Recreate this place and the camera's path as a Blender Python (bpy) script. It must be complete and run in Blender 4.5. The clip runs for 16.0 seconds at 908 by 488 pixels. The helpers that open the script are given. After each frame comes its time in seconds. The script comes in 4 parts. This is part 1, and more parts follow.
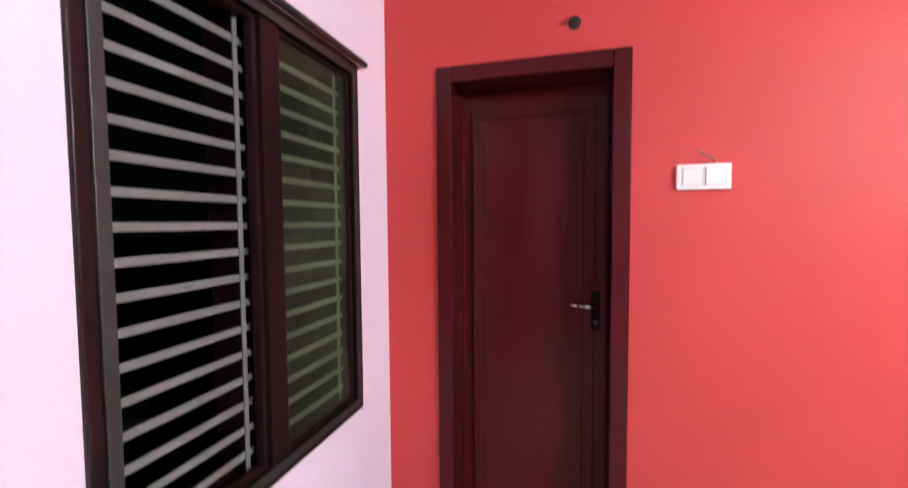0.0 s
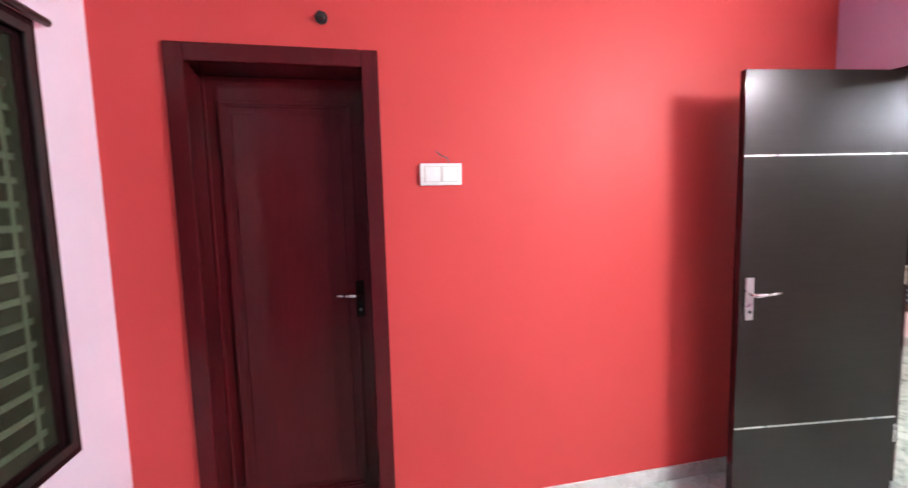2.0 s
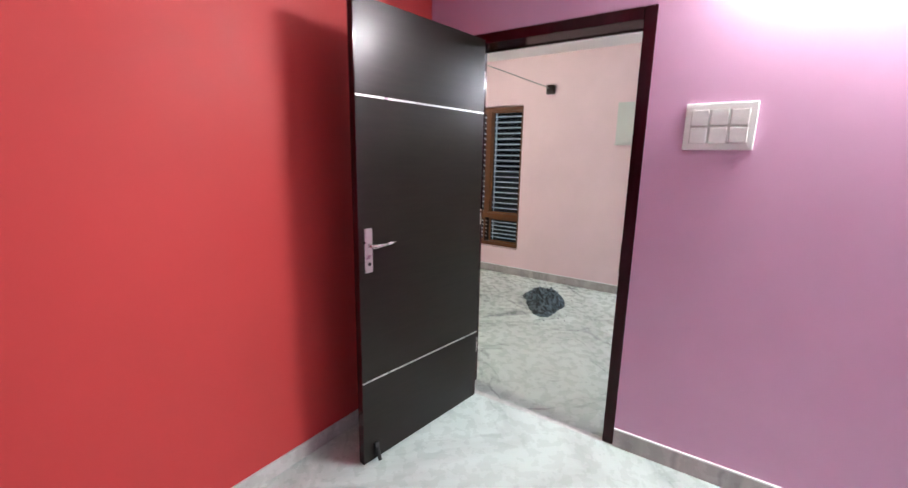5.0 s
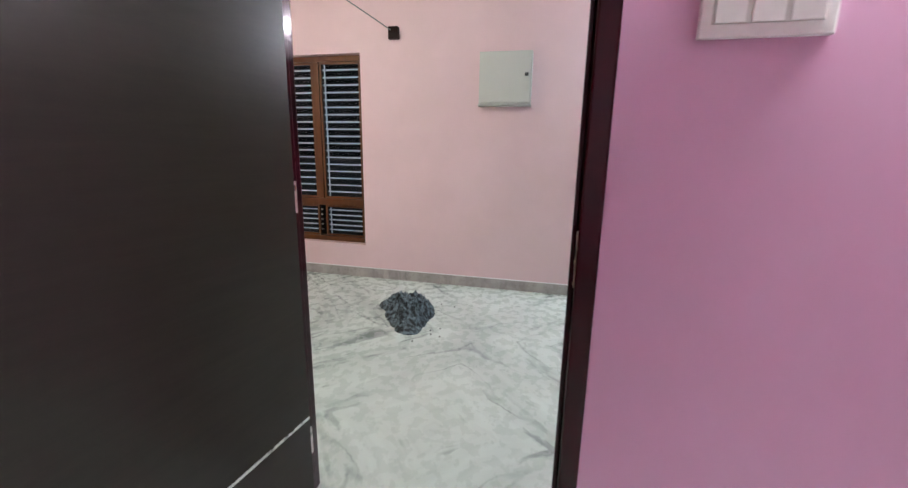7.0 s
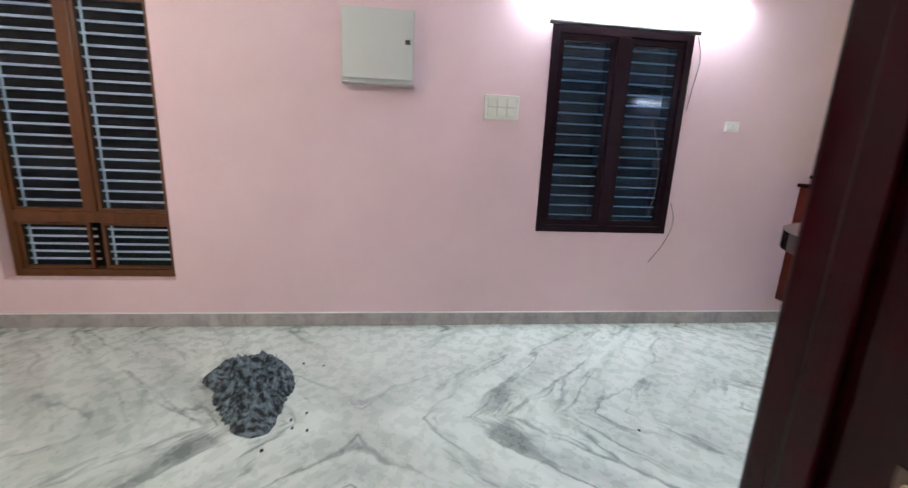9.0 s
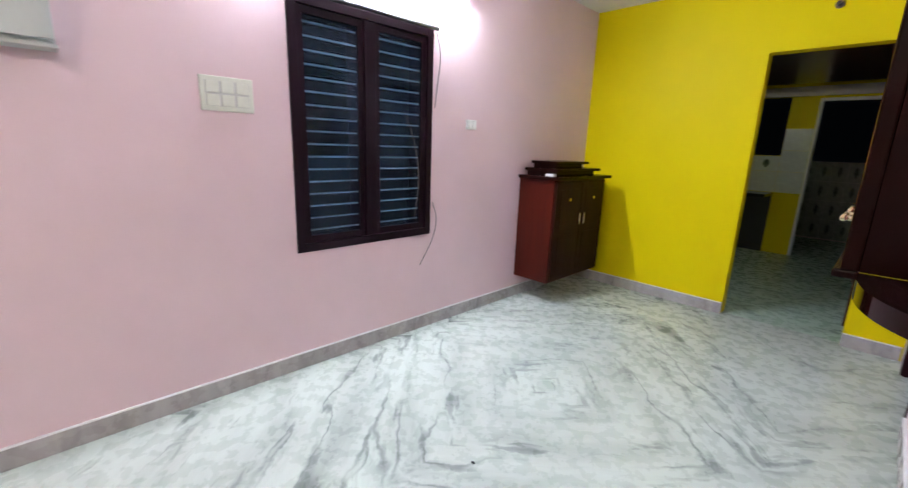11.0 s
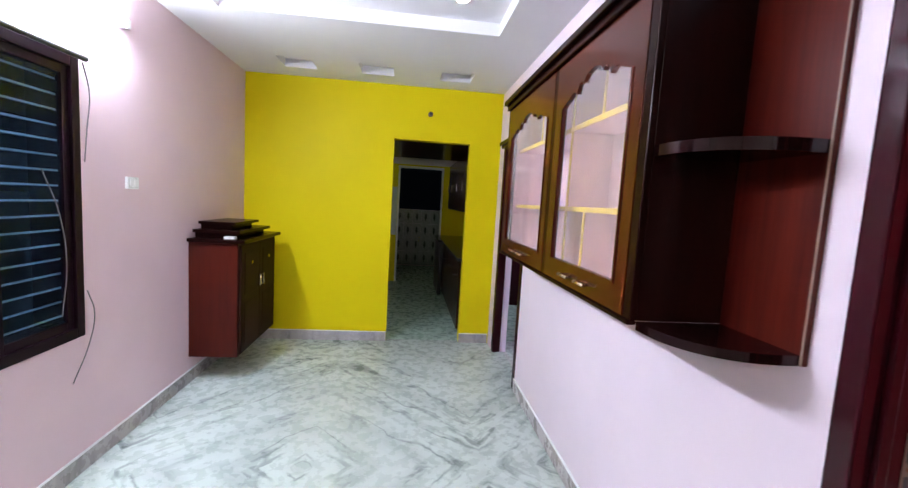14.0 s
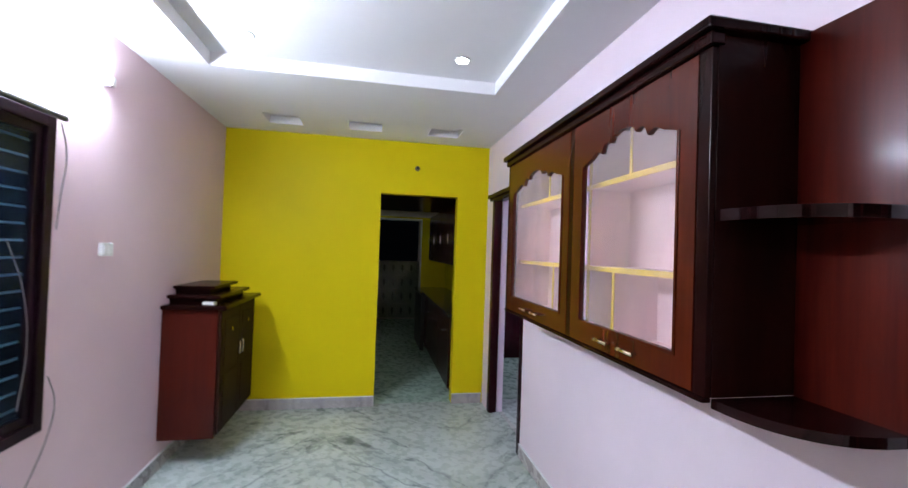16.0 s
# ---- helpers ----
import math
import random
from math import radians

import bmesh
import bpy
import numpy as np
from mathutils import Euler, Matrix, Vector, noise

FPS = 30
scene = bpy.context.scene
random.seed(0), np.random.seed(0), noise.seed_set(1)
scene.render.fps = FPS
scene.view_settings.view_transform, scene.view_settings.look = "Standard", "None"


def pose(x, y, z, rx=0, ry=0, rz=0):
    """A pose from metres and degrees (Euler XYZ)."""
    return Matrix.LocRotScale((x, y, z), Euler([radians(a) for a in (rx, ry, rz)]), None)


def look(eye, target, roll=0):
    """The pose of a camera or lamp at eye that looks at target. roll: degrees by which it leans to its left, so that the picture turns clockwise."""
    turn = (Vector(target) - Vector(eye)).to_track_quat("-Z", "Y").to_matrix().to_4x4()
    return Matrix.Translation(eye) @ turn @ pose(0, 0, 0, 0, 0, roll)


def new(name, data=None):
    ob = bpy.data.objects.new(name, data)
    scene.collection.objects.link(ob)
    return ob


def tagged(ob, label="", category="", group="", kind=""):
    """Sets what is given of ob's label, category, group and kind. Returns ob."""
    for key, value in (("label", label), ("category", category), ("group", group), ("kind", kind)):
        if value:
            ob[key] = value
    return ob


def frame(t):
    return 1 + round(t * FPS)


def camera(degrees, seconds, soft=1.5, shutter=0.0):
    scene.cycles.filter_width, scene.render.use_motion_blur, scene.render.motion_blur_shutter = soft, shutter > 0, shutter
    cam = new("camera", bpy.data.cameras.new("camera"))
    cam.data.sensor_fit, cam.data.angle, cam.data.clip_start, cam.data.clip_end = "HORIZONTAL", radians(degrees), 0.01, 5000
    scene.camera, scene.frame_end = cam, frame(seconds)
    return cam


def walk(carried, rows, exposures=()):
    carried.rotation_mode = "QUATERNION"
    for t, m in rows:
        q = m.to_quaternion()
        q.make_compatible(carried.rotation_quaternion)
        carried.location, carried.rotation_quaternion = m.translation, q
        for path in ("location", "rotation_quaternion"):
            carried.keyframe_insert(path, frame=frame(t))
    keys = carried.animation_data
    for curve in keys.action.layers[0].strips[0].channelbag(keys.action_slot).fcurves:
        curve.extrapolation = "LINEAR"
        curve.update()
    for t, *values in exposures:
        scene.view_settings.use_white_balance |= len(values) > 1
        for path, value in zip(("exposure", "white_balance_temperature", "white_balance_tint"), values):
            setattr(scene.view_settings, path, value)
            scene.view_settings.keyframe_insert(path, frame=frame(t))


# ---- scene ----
cam = camera(94.2, 16.0, 1.3, 0.4)
PATH = [
    (0, (1.894, 1.36, 1.506), (1.348, 3.281, 1.403), -0.4),
    (0.5, (1.909, 1.342, 1.486), (1.511, 3.257, 1.07), 0.0),
    (1, (2.0, 1.326, 1.48), (1.887, 3.297, 1.155), -0.4),
    (1.5, (2.012, 1.319, 1.524), (2.128, 3.304, 1.309), -0.7),
    (2, (2.035, 1.316, 1.54), (2.439, 3.266, 1.353), -1.5),
    (2.5, (2.074, 1.309, 1.533), (2.703, 3.201, 1.366), -1.8),
    (3, (2.098, 1.296, 1.534), (2.855, 3.139, 1.359), -1.9),
    (3.5, (2.137, 1.323, 1.527), (3.126, 3.045, 1.29), -1.3),
    (4, (2.214, 1.365, 1.527), (3.392, 2.963, 1.285), -1.5),
    (4.5, (2.341, 1.422, 1.512), (3.77, 2.796, 1.242), 1.0),
    (5, (2.473, 1.577, 1.476), (4.087, 2.689, 1.077), 1.1),
    (5.2, (2.535, 1.653, 1.472), (4.188, 2.685, 1.021), -0.2),
    (7.3, (3.62, 2.229, 1.28), (5.53, 2.639, 0.87), 0.8),
    (7.5, (3.69, 2.31, 1.306), (5.608, 2.741, 0.939), 0.1),
    (8, (3.973, 2.366, 1.318), (5.898, 2.698, 0.89), 1.9),
    (8.2, (4.07, 2.368, 1.295), (6.008, 2.572, 0.852), 2.3),
    (10.3, (4.822, 2.479, 1.32), (6.512, 1.504, 0.881), 1.7),
    (10.5, (4.874, 2.468, 1.343), (6.467, 1.34, 0.907), 1.4),
    (11, (5.003, 2.461, 1.353), (6.395, 1.099, 0.899), 2.0),
    (11.5, (5.139, 2.412, 1.344), (6.25, 0.806, 0.914), 1.9),
    (12, (5.314, 2.362, 1.36), (6.098, 0.56, 0.988), 1.9),
    (12.5, (5.529, 2.444, 1.412), (5.805, 0.493, 1.073), 0.8),
    (13, (5.624, 2.541, 1.445), (5.604, 0.566, 1.128), 0.7),
    (13.5, (5.642, 2.648, 1.475), (5.548, 0.665, 1.234), 1.3),
    (14, (5.679, 2.775, 1.506), (5.452, 0.797, 1.312), 3.4),
    (14.5, (5.774, 2.87, 1.546), (5.465, 0.899, 1.407), 2.5),
    (15, (5.915, 2.875, 1.568), (5.556, 0.908, 1.526), 1.75),
    (15.5, (5.92, 2.777, 1.573), (5.592, 0.803, 1.577), 0.7),
    (15.8, (5.912, 2.69, 1.563), (5.577, 0.719, 1.635), 0.6),
    (16, (5.895, 2.625, 1.563), (5.524, 0.661, 1.597), 1.95),
]
walk(cam, [(t, look(eye, target, roll)) for t, eye, target, roll in PATH],
     [(0, 0.42, 6500, 5), (1.5, 0.55, 6500, 5), (2.5, 0.47, 6500, 5), (3.5, 0.34, 6500, 5), (4.5, 0.0, 6500, 5), (5, -0.18, 6500, 5), (7.5, -0.3, 6500, 6), (8, -0.25, 6500, 6),
      (10.3, -0.35, 6420, 10), (11, 0.02, 6450, 10), (12.5, 0.15, 6500, 11), (13.5, 0.15, 6280, 11), (14.5, -0.05, 6000, 10), (15, -0.12, 5980, 9), (16, -0.34, 5980, 9)])

# ---- world and lights ----
H_HALL, H_BED, TRAY_UP = 2.655, 2.625, 0.084
XW0, XW1 = 4.60, 4.74          # bedroom | hall wall
YRED, YYEL, XEAST, XWEST = 3.23, -1.655, 7.30, 1.03

world = bpy.data.worlds.new("night")
scene.world = world
world.use_nodes = True
world.node_tree.nodes["Background"].inputs[0].default_value = (0.0006, 0.0008, 0.0011, 1)
world.node_tree.nodes["Background"].inputs[1].default_value = 1.0
HALL_TUBE, BED_TUBE, NORTH_TUBE, DOWN = 520.0, 820.0, 300.0, 30.0
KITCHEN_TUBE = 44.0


# ---- materials ----
def mat(name, build):
    m = bpy.data.materials.new(name)
    m.use_nodes = True
    nt = m.node_tree
    bsdf = nt.nodes["Principled BSDF"]
    build(nt, bsdf)
    return m


def coords(nt, scale=(1, 1, 1), kind="Object"):
    tc = nt.nodes.new("ShaderNodeTexCoord")
    mp = nt.nodes.new("ShaderNodeMapping")
    mp.inputs["Scale"].default_value = scale
    nt.links.new(tc.outputs[kind], mp.inputs["Vector"])
    return mp.outputs[0]


def world_pos(nt, scale=(1, 1, 1)):
    g = nt.nodes.new("ShaderNodeNewGeometry")
    mp = nt.nodes.new("ShaderNodeMapping")
    mp.inputs["Scale"].default_value = scale
    nt.links.new(g.outputs["Position"], mp.inputs["Vector"])
    return mp.outputs[0]


def noise_tex(nt, vec, scale, detail=4, rough=0.55, distort=0.0):
    n = nt.nodes.new("ShaderNodeTexNoise")
    n.inputs["Scale"].default_value = scale
    n.inputs["Detail"].default_value = detail
    n.inputs["Roughness"].default_value = rough
    n.inputs["Distortion"].default_value = distort
    nt.links.new(vec, n.inputs["Vector"])
    return n.outputs[0]


def ramp(nt, fac, stops):
    r = nt.nodes.new("ShaderNodeValToRGB")
    els = r.color_ramp.elements
    while len(els) < len(stops):
        els.new(0.5)
    for e, (p, c) in zip(els, stops):
        e.position, e.color = p, (*c, 1) if len(c) == 3 else c
    nt.links.new(fac, r.inputs[0])
    return r.outputs[0]


def math_node(nt, op, a, b=None):
    n = nt.nodes.new("ShaderNodeMath")
    n.operation = op
    for i, v in enumerate((a, b)):
        if v is None:
            continue
        if isinstance(v, (int, float)):
            n.inputs[i].default_value = v
        else:
            nt.links.new(v, n.inputs[i])
    return n.outputs[0]


def mix(nt, fac, a, b, blend="MIX"):
    n = nt.nodes.new("ShaderNodeMixRGB")
    n.blend_type = blend
    for i, v in enumerate((fac, a, b)):
        if isinstance(v, (int, float)):
            n.inputs[i].default_value = v
        elif isinstance(v, tuple):
            n.inputs[i].default_value = (*v, 1)
        else:
            nt.links.new(v, n.inputs[i])
    return n.outputs[0]


def bump(nt, bsdf, height, strength, dist=0.002):
    b = nt.nodes.new("ShaderNodeBump")
    b.inputs["Strength"].default_value = strength
    b.inputs["Distance"].default_value = dist
    nt.links.new(height, b.inputs["Height"])
    nt.links.new(b.outputs[0], bsdf.inputs["Normal"])


def scaled(c, k):
    return tuple(min(1.0, v * k) for v in c)


def paint(name, color, rough=0.55, vary=0.06, relief=0.25, spec=0.2):
    def build(nt, b):
        p = world_pos(nt)
        big = noise_tex(nt, p, 1.3, 3)
        fine = noise_tex(nt, p, 9, 5)
        c = ramp(nt, big, [(0.3, scaled(color, 1 - vary)), (0.7, scaled(color, 1 + vary * 0.5))])
        c = mix(nt, ramp(nt, fine, [(0.35, (0.10,) * 3), (0.75, (0.0,) * 3)]), c, scaled(color, 0.82))
        nt.links.new(c, b.inputs["Base Color"])
        nt.links.new(ramp(nt, fine, [(0.3, (rough - 0.06,) * 3), (0.7, (rough + 0.08,) * 3)]), b.inputs["Roughness"])
        b.inputs["Specular IOR Level"].default_value = spec
        bump(nt, b, noise_tex(nt, p, 60, 3), relief, 0.0008)
    return mat(name, build)


def wood(name, dark, light, rough=0.3, axis=2, coat=0.12, scale=1.0, spec=0.3, relief=0.0, coat_rough=0.12):
    def build(nt, b):
        s = [14.0 * scale] * 3
        s[axis] = 1.1 * scale
        p = coords(nt, tuple(s))
        g = noise_tex(nt, p, 1.6, 5, 0.55, 0.4)
        fine = noise_tex(nt, p, 6, 3)
        c = mix(nt, ramp(nt, g, [(0.2, (0,) * 3), (0.8, (1,) * 3)]), dark, light)
        c = mix(nt, ramp(nt, fine, [(0.25, (0.35,) * 3), (0.75, (0,) * 3)]), c, scaled(dark, 0.8))
        nt.links.new(c, b.inputs["Base Color"])
        nt.links.new(ramp(nt, noise_tex(nt, coords(nt), 8, 2), [(0.2, (rough,) * 3), (0.8, (rough + 0.012,) * 3)]), b.inputs["Roughness"])
        b.inputs["Coat Weight"].default_value = coat
        b.inputs["Coat Roughness"].default_value = coat_rough
        b.inputs["Specular IOR Level"].default_value = spec
        if relief:
            bump(nt, b, fine, relief, 0.0005)
    return mat(name, build)


def plain(name, color, rough=0.4, metal=0.0, vary=0.08, scale=20):
    def build(nt, b):
        n = noise_tex(nt, coords(nt), scale, 4)
        nt.links.new(ramp(nt, n, [(0.3, scaled(color, 1 - vary)), (0.7, scaled(color, 1 + vary * 0.4))]), b.inputs["Base Color"])
        nt.links.new(ramp(nt, n, [(0.3, (max(0.02, rough - 0.05),) * 3), (0.7, (rough + 0.1,) * 3)]), b.inputs["Roughness"])
        b.inputs["Metallic"].default_value = metal
    return mat(name, build)


def glass(name, tint=(1, 1, 1), haze=0.0, rough=0.02, gloss=0.03, dusty=(0.46, 0.58, 0.66)):
    m = bpy.data.materials.new(name)
    m.use_nodes = True
    nt = m.node_tree
    nt.nodes.clear()
    out = nt.nodes.new("ShaderNodeOutputMaterial")
    tr = nt.nodes.new("ShaderNodeBsdfTransparent")
    gl = nt.nodes.new("ShaderNodeBsdfGlossy")
    fr = nt.nodes.new("ShaderNodeLayerWeight")
    fr.inputs["Blend"].default_value = 0.5
    fac = math_node(nt, "ADD", math_node(nt, "MULTIPLY", math_node(nt, "POWER", fr.outputs["Facing"], 5.0), 0.35), gloss)
    mx = nt.nodes.new("ShaderNodeMixShader")
    tr.inputs[0].default_value = (*tint, 1)
    gl.inputs["Roughness"].default_value = rough
    nt.links.new(fac, mx.inputs[0])
    nt.links.new(tr.outputs[0], mx.inputs[1])
    nt.links.new(gl.outputs[0], mx.inputs[2])
    last = mx.outputs[0]
    # diffuse film: dust on the windows, painted reflection on the cabinet panes
    if haze:
        df = nt.nodes.new("ShaderNodeBsdfDiffuse")
        df.inputs[0].default_value = (*dusty, 1)
        film = noise_tex(nt, world_pos(nt, (1, 1, 0.5)), 3.0, 4)
        fac = ramp(nt, film, [(0.35, (haze * 0.4,) * 3), (0.75, (haze * 1.5,) * 3)])
        m2 = nt.nodes.new("ShaderNodeMixShader")
        nt.links.new(fac, m2.inputs[0])
        nt.links.new(last, m2.inputs[1])
        nt.links.new(df.outputs[0], m2.inputs[2])
        last = m2.outputs[0]
    nt.links.new(last, out.inputs[0])
    return m


def glow(name, color, strength):
    def build(nt, b):
        b.inputs["Base Color"].default_value = (0.9, 0.9, 0.9, 1)
        b.inputs["Emission Color"].default_value = (*color, 1)
        b.inputs["Emission Strength"].default_value = strength
    return mat(name, build)


def marble(name, cx, cy, px, py, white, grey, vein=0.75):
    """Book-matched marble: the veins are mirrored about the joints of the slabs and run in nested diamonds."""
    def build(nt, b):
        g = nt.nodes.new("ShaderNodeNewGeometry")
        sep = nt.nodes.new("ShaderNodeSeparateXYZ")
        nt.links.new(g.outputs["Position"], sep.inputs[0])
        u = math_node(nt, "PINGPONG", math_node(nt, "ADD", sep.outputs[0], 20 * px - cx), px)
        v = math_node(nt, "PINGPONG", math_node(nt, "ADD", sep.outputs[1], 20 * py - cy), py)
        s = math_node(nt, "ADD", u, v)
        t = math_node(nt, "SUBTRACT", u, v)

        def field(sk, tk, off):
            cmb = nt.nodes.new("ShaderNodeCombineXYZ")
            nt.links.new(math_node(nt, "MULTIPLY", s, sk), cmb.inputs[0])
            nt.links.new(math_node(nt, "MULTIPLY", t, tk), cmb.inputs[1])
            cmb.inputs[2].default_value = off
            return cmb.outputs[0]

        wob = math_node(nt, "MULTIPLY", math_node(nt, "SUBTRACT", noise_tex(nt, g.outputs["Position"], 3.1, 4, 0.6), 0.5), 0.15)
        wob2 = math_node(nt, "MULTIPLY", math_node(nt, "SUBTRACT", noise_tex(nt, g.outputs["Position"], 13, 3), 0.5), 0.030)
        s = math_node(nt, "ADD", s, math_node(nt, "ADD", wob, wob2))
        broad = noise_tex(nt, field(3.6, 0.9, 1.3), 1.0, 4, 0.55)
        streak = noise_tex(nt, field(21.0, 2.6, 4.0), 1.0, 4, 0.6)
        line = noise_tex(nt, field(6.8, 1.3, 17.7), 1.0, 3, 0.55)
        fold = math_node(nt, "ABSOLUTE", math_node(nt, "SUBTRACT", noise_tex(nt, field(2.7, 0.55, 9.3), 1.0, 3, 0.5), 0.5))
        patch = noise_tex(nt, g.outputs["Position"], 1.7, 3, 0.6)
        c = ramp(nt, broad, [(0.30, scaled(white, 0.66)), (0.45, scaled(white, 0.88)), (0.60, white)])
        c = mix(nt, ramp(nt, streak, [(0.48, (0,) * 3), (0.72, (0.15,) * 3)]), c, scaled(grey, 1.8))
        veins = ramp(nt, line, [(0.600, (0,) * 3), (0.645, (vein * 0.66,) * 3), (0.73, (vein,) * 3)])
        veins = math_node(nt, "MULTIPLY", veins, ramp(nt, patch, [(0.40, (0.18,) * 3), (0.56, (1,) * 3)]))
        c = mix(nt, veins, c, grey)
        thin = ramp(nt, fold, [(0.0, (vein * 0.9,) * 3), (0.008, (vein * 0.6,) * 3), (0.020, (0,) * 3)])
        thin = math_node(nt, "MULTIPLY", thin, ramp(nt, patch, [(0.42, (1,) * 3), (0.60, (0.1,) * 3)]))
        c = mix(nt, thin, c, scaled(grey, 1.1))
        spots = noise_tex(nt, g.outputs["Position"], 14, 5)
        c = mix(nt, ramp(nt, spots, [(0.3, (0.03,) * 3), (0.6, (0,) * 3)]), c, scaled(grey, 1.1))
        nt.links.new(c, b.inputs["Base Color"])
        nt.links.new(ramp(nt, spots, [(0.3, (0.22,) * 3), (0.7, (0.34,) * 3)]), b.inputs["Roughness"])
        b.inputs["Specular IOR Level"].default_value = 0.45
        bump(nt, b, noise_tex(nt, g.outputs["Position"], 5, 3), 0.05, 0.002)
    return mat(name, build)


M_RED = paint("red_paint", (0.52, 0.055, 0.054), 0.5, 0.06, 0.3, 0.25)
M_LILAC = paint("pale_lilac_paint", (0.80, 0.66, 0.78), 0.5)
M_MAUVE = paint("mauve_paint", (0.63, 0.365, 0.525), 0.5)
M_PINK = paint("pink_paint", (0.73, 0.55, 0.58), 0.5)
M_WPINK = paint("pale_pink_paint", (0.78, 0.66, 0.72), 0.5)
M_YELLOW = paint("yellow_paint", (0.71, 0.585, 0.002), 0.45, 0.04, spec=0.08)
M_CEIL = paint("white_ceiling_paint", (0.80, 0.79, 0.80), 0.6, 0.02)
M_TRIM = paint("pale_plaster", (0.7, 0.62, 0.6), 0.6)
M_FLOOR = marble("white_marble", 6.20, 0.50, 1.03, 2.10, (0.52, 0.585, 0.54), (0.105, 0.130, 0.122), 0.85)
M_BFLOOR = marble("bedroom_marble", 3.30, 0.95, 1.03, 2.10, (0.56, 0.625, 0.60), (0.24, 0.28, 0.28), 0.40)
M_STRIP = marble("pale_strip_marble", 0.3, 0.1, 0.9, 0.9, (0.60, 0.61, 0.59), (0.34, 0.35, 0.34), 0.4)
M_KFLOOR = marble("greenish_marble", 5.45, -3.2, 1.1, 2.1, (0.44, 0.58, 0.48), (0.20, 0.26, 0.23), 0.28)
M_SKIRT = marble("skirting_marble", 0.3, 0.1, 0.9, 0.9, (0.46, 0.43, 0.42), (0.20, 0.19, 0.19), 0.6)
M_FRAME = wood("maroon_varnished_wood", (0.018, 0.0014, 0.0035), (0.030, 0.0026, 0.006), 0.3, coat=0.45, spec=0.0, coat_rough=0.09)
M_DOOR = wood("maroon_door_wood", (0.050, 0.005, 0.007), (0.068, 0.007, 0.009), 0.24, coat=0.22, spec=0.05, coat_rough=0.07)
M_DARK = wood("dark_brown_wood", (0.006, 0.0015, 0.0015), (0.014, 0.003, 0.002), 0.25, spec=0.05, coat=0.02)
M_DARKG = wood("dark_glossy_wood", (0.005, 0.0013, 0.0013), (0.010, 0.002, 0.002), 0.07, spec=0.25, coat=0.0)
M_CAB = wood("red_brown_veneer", (0.034, 0.0045, 0.002), (0.074, 0.011, 0.003), 0.24, coat=0.1, spec=0.2)
M_KCAB = wood("dark_kitchen_veneer", (0.014, 0.0025, 0.0015), (0.034, 0.005, 0.003), 0.25, spec=0.2)
M_CABIN = wood("red_cabinet_side", (0.034, 0.0038, 0.002), (0.062, 0.0072, 0.003), 0.3, spec=0.14, coat=0.03)
M_BACK = wood("dark_red_brown_board", (0.026, 0.0032, 0.002), (0.085, 0.010, 0.005), 0.28, spec=0.10, coat=0.12)
M_CARVED = wood("dull_dark_carved_wood", (0.010, 0.003, 0.0018), (0.022, 0.006, 0.003), 0.55, spec=0.06, coat=0.0)
M_TEAK = wood("golden_brown_window_wood", (0.060, 0.020, 0.005), (0.125, 0.044, 0.011), 0.35)
M_BLACKW = wood("dark_window_wood", (0.006, 0.0015, 0.004), (0.013, 0.003, 0.007), 0.35, spec=0.14, coat=0.02)
M_BROWNW = wood("brown_window_wood", (0.011, 0.0035, 0.0045), (0.020, 0.007, 0.008), 0.35, spec=0.14, coat=0.02)
M_LAM = wood("dark_laminate", (0.0085, 0.0065, 0.0052), (0.0135, 0.0102, 0.0080), 0.42, 0, 0.38, 2.2, 0.02, 0.0, 0.25)
M_STEEL = plain("brushed_steel", (0.62, 0.60, 0.58), 0.28, 1.0)
M_CHROME = plain("chrome", (0.75, 0.74, 0.72), 0.12, 1.0)
M_BRASS = plain("brass", (0.75, 0.62, 0.42), 0.2, 1.0)
M_BAR = plain("grey_painted_steel", (0.30, 0.35, 0.35), 0.45, 0.2)
M_BARB = plain("dull_grey_steel", (0.165, 0.17, 0.165), 0.45, 0.2)
M_BARLT = plain("white_painted_steel", (0.62, 0.63, 0.62), 0.45, 0.1)
M_WHITE = plain("white_plastic", (0.82, 0.82, 0.80), 0.3)
M_IVORY = plain("yellowed_plastic", (0.72, 0.73, 0.64), 0.35)
M_WORN = plain("worn_edge", (0.20, 0.14, 0.10), 0.5)
M_GAP = plain("grey_switch_insert", (0.58, 0.58, 0.55), 0.5)
M_BOX = plain("grey_enamel", (0.50, 0.53, 0.50), 0.4, 0, 0.03, 4)
M_BLACK = plain("black_plastic", (0.02, 0.02, 0.02), 0.4)
M_GRANITE = plain("black_granite", (0.025, 0.024, 0.025), 0.12)
M_CORD = plain("grey_cord", (0.16, 0.14, 0.14), 0.6)
def cloth_nodes(nt, b):
    p = coords(nt, (2.2, 0.9, 1))
    # stretched noise paints shaded creases and fold highlights into the blue-grey colour
    c = mix(nt, ramp(nt, noise_tex(nt, p, 22, 4, 0.6), [(0.42, (0,) * 3), (0.62, (1,) * 3)]), (0.003, 0.005, 0.007), (0.14, 0.185, 0.21))
    nt.links.new(c, b.inputs["Base Color"])
    b.inputs["Roughness"].default_value = 0.9
    bump(nt, b, noise_tex(nt, p, 120, 3), 0.5, 0.002)


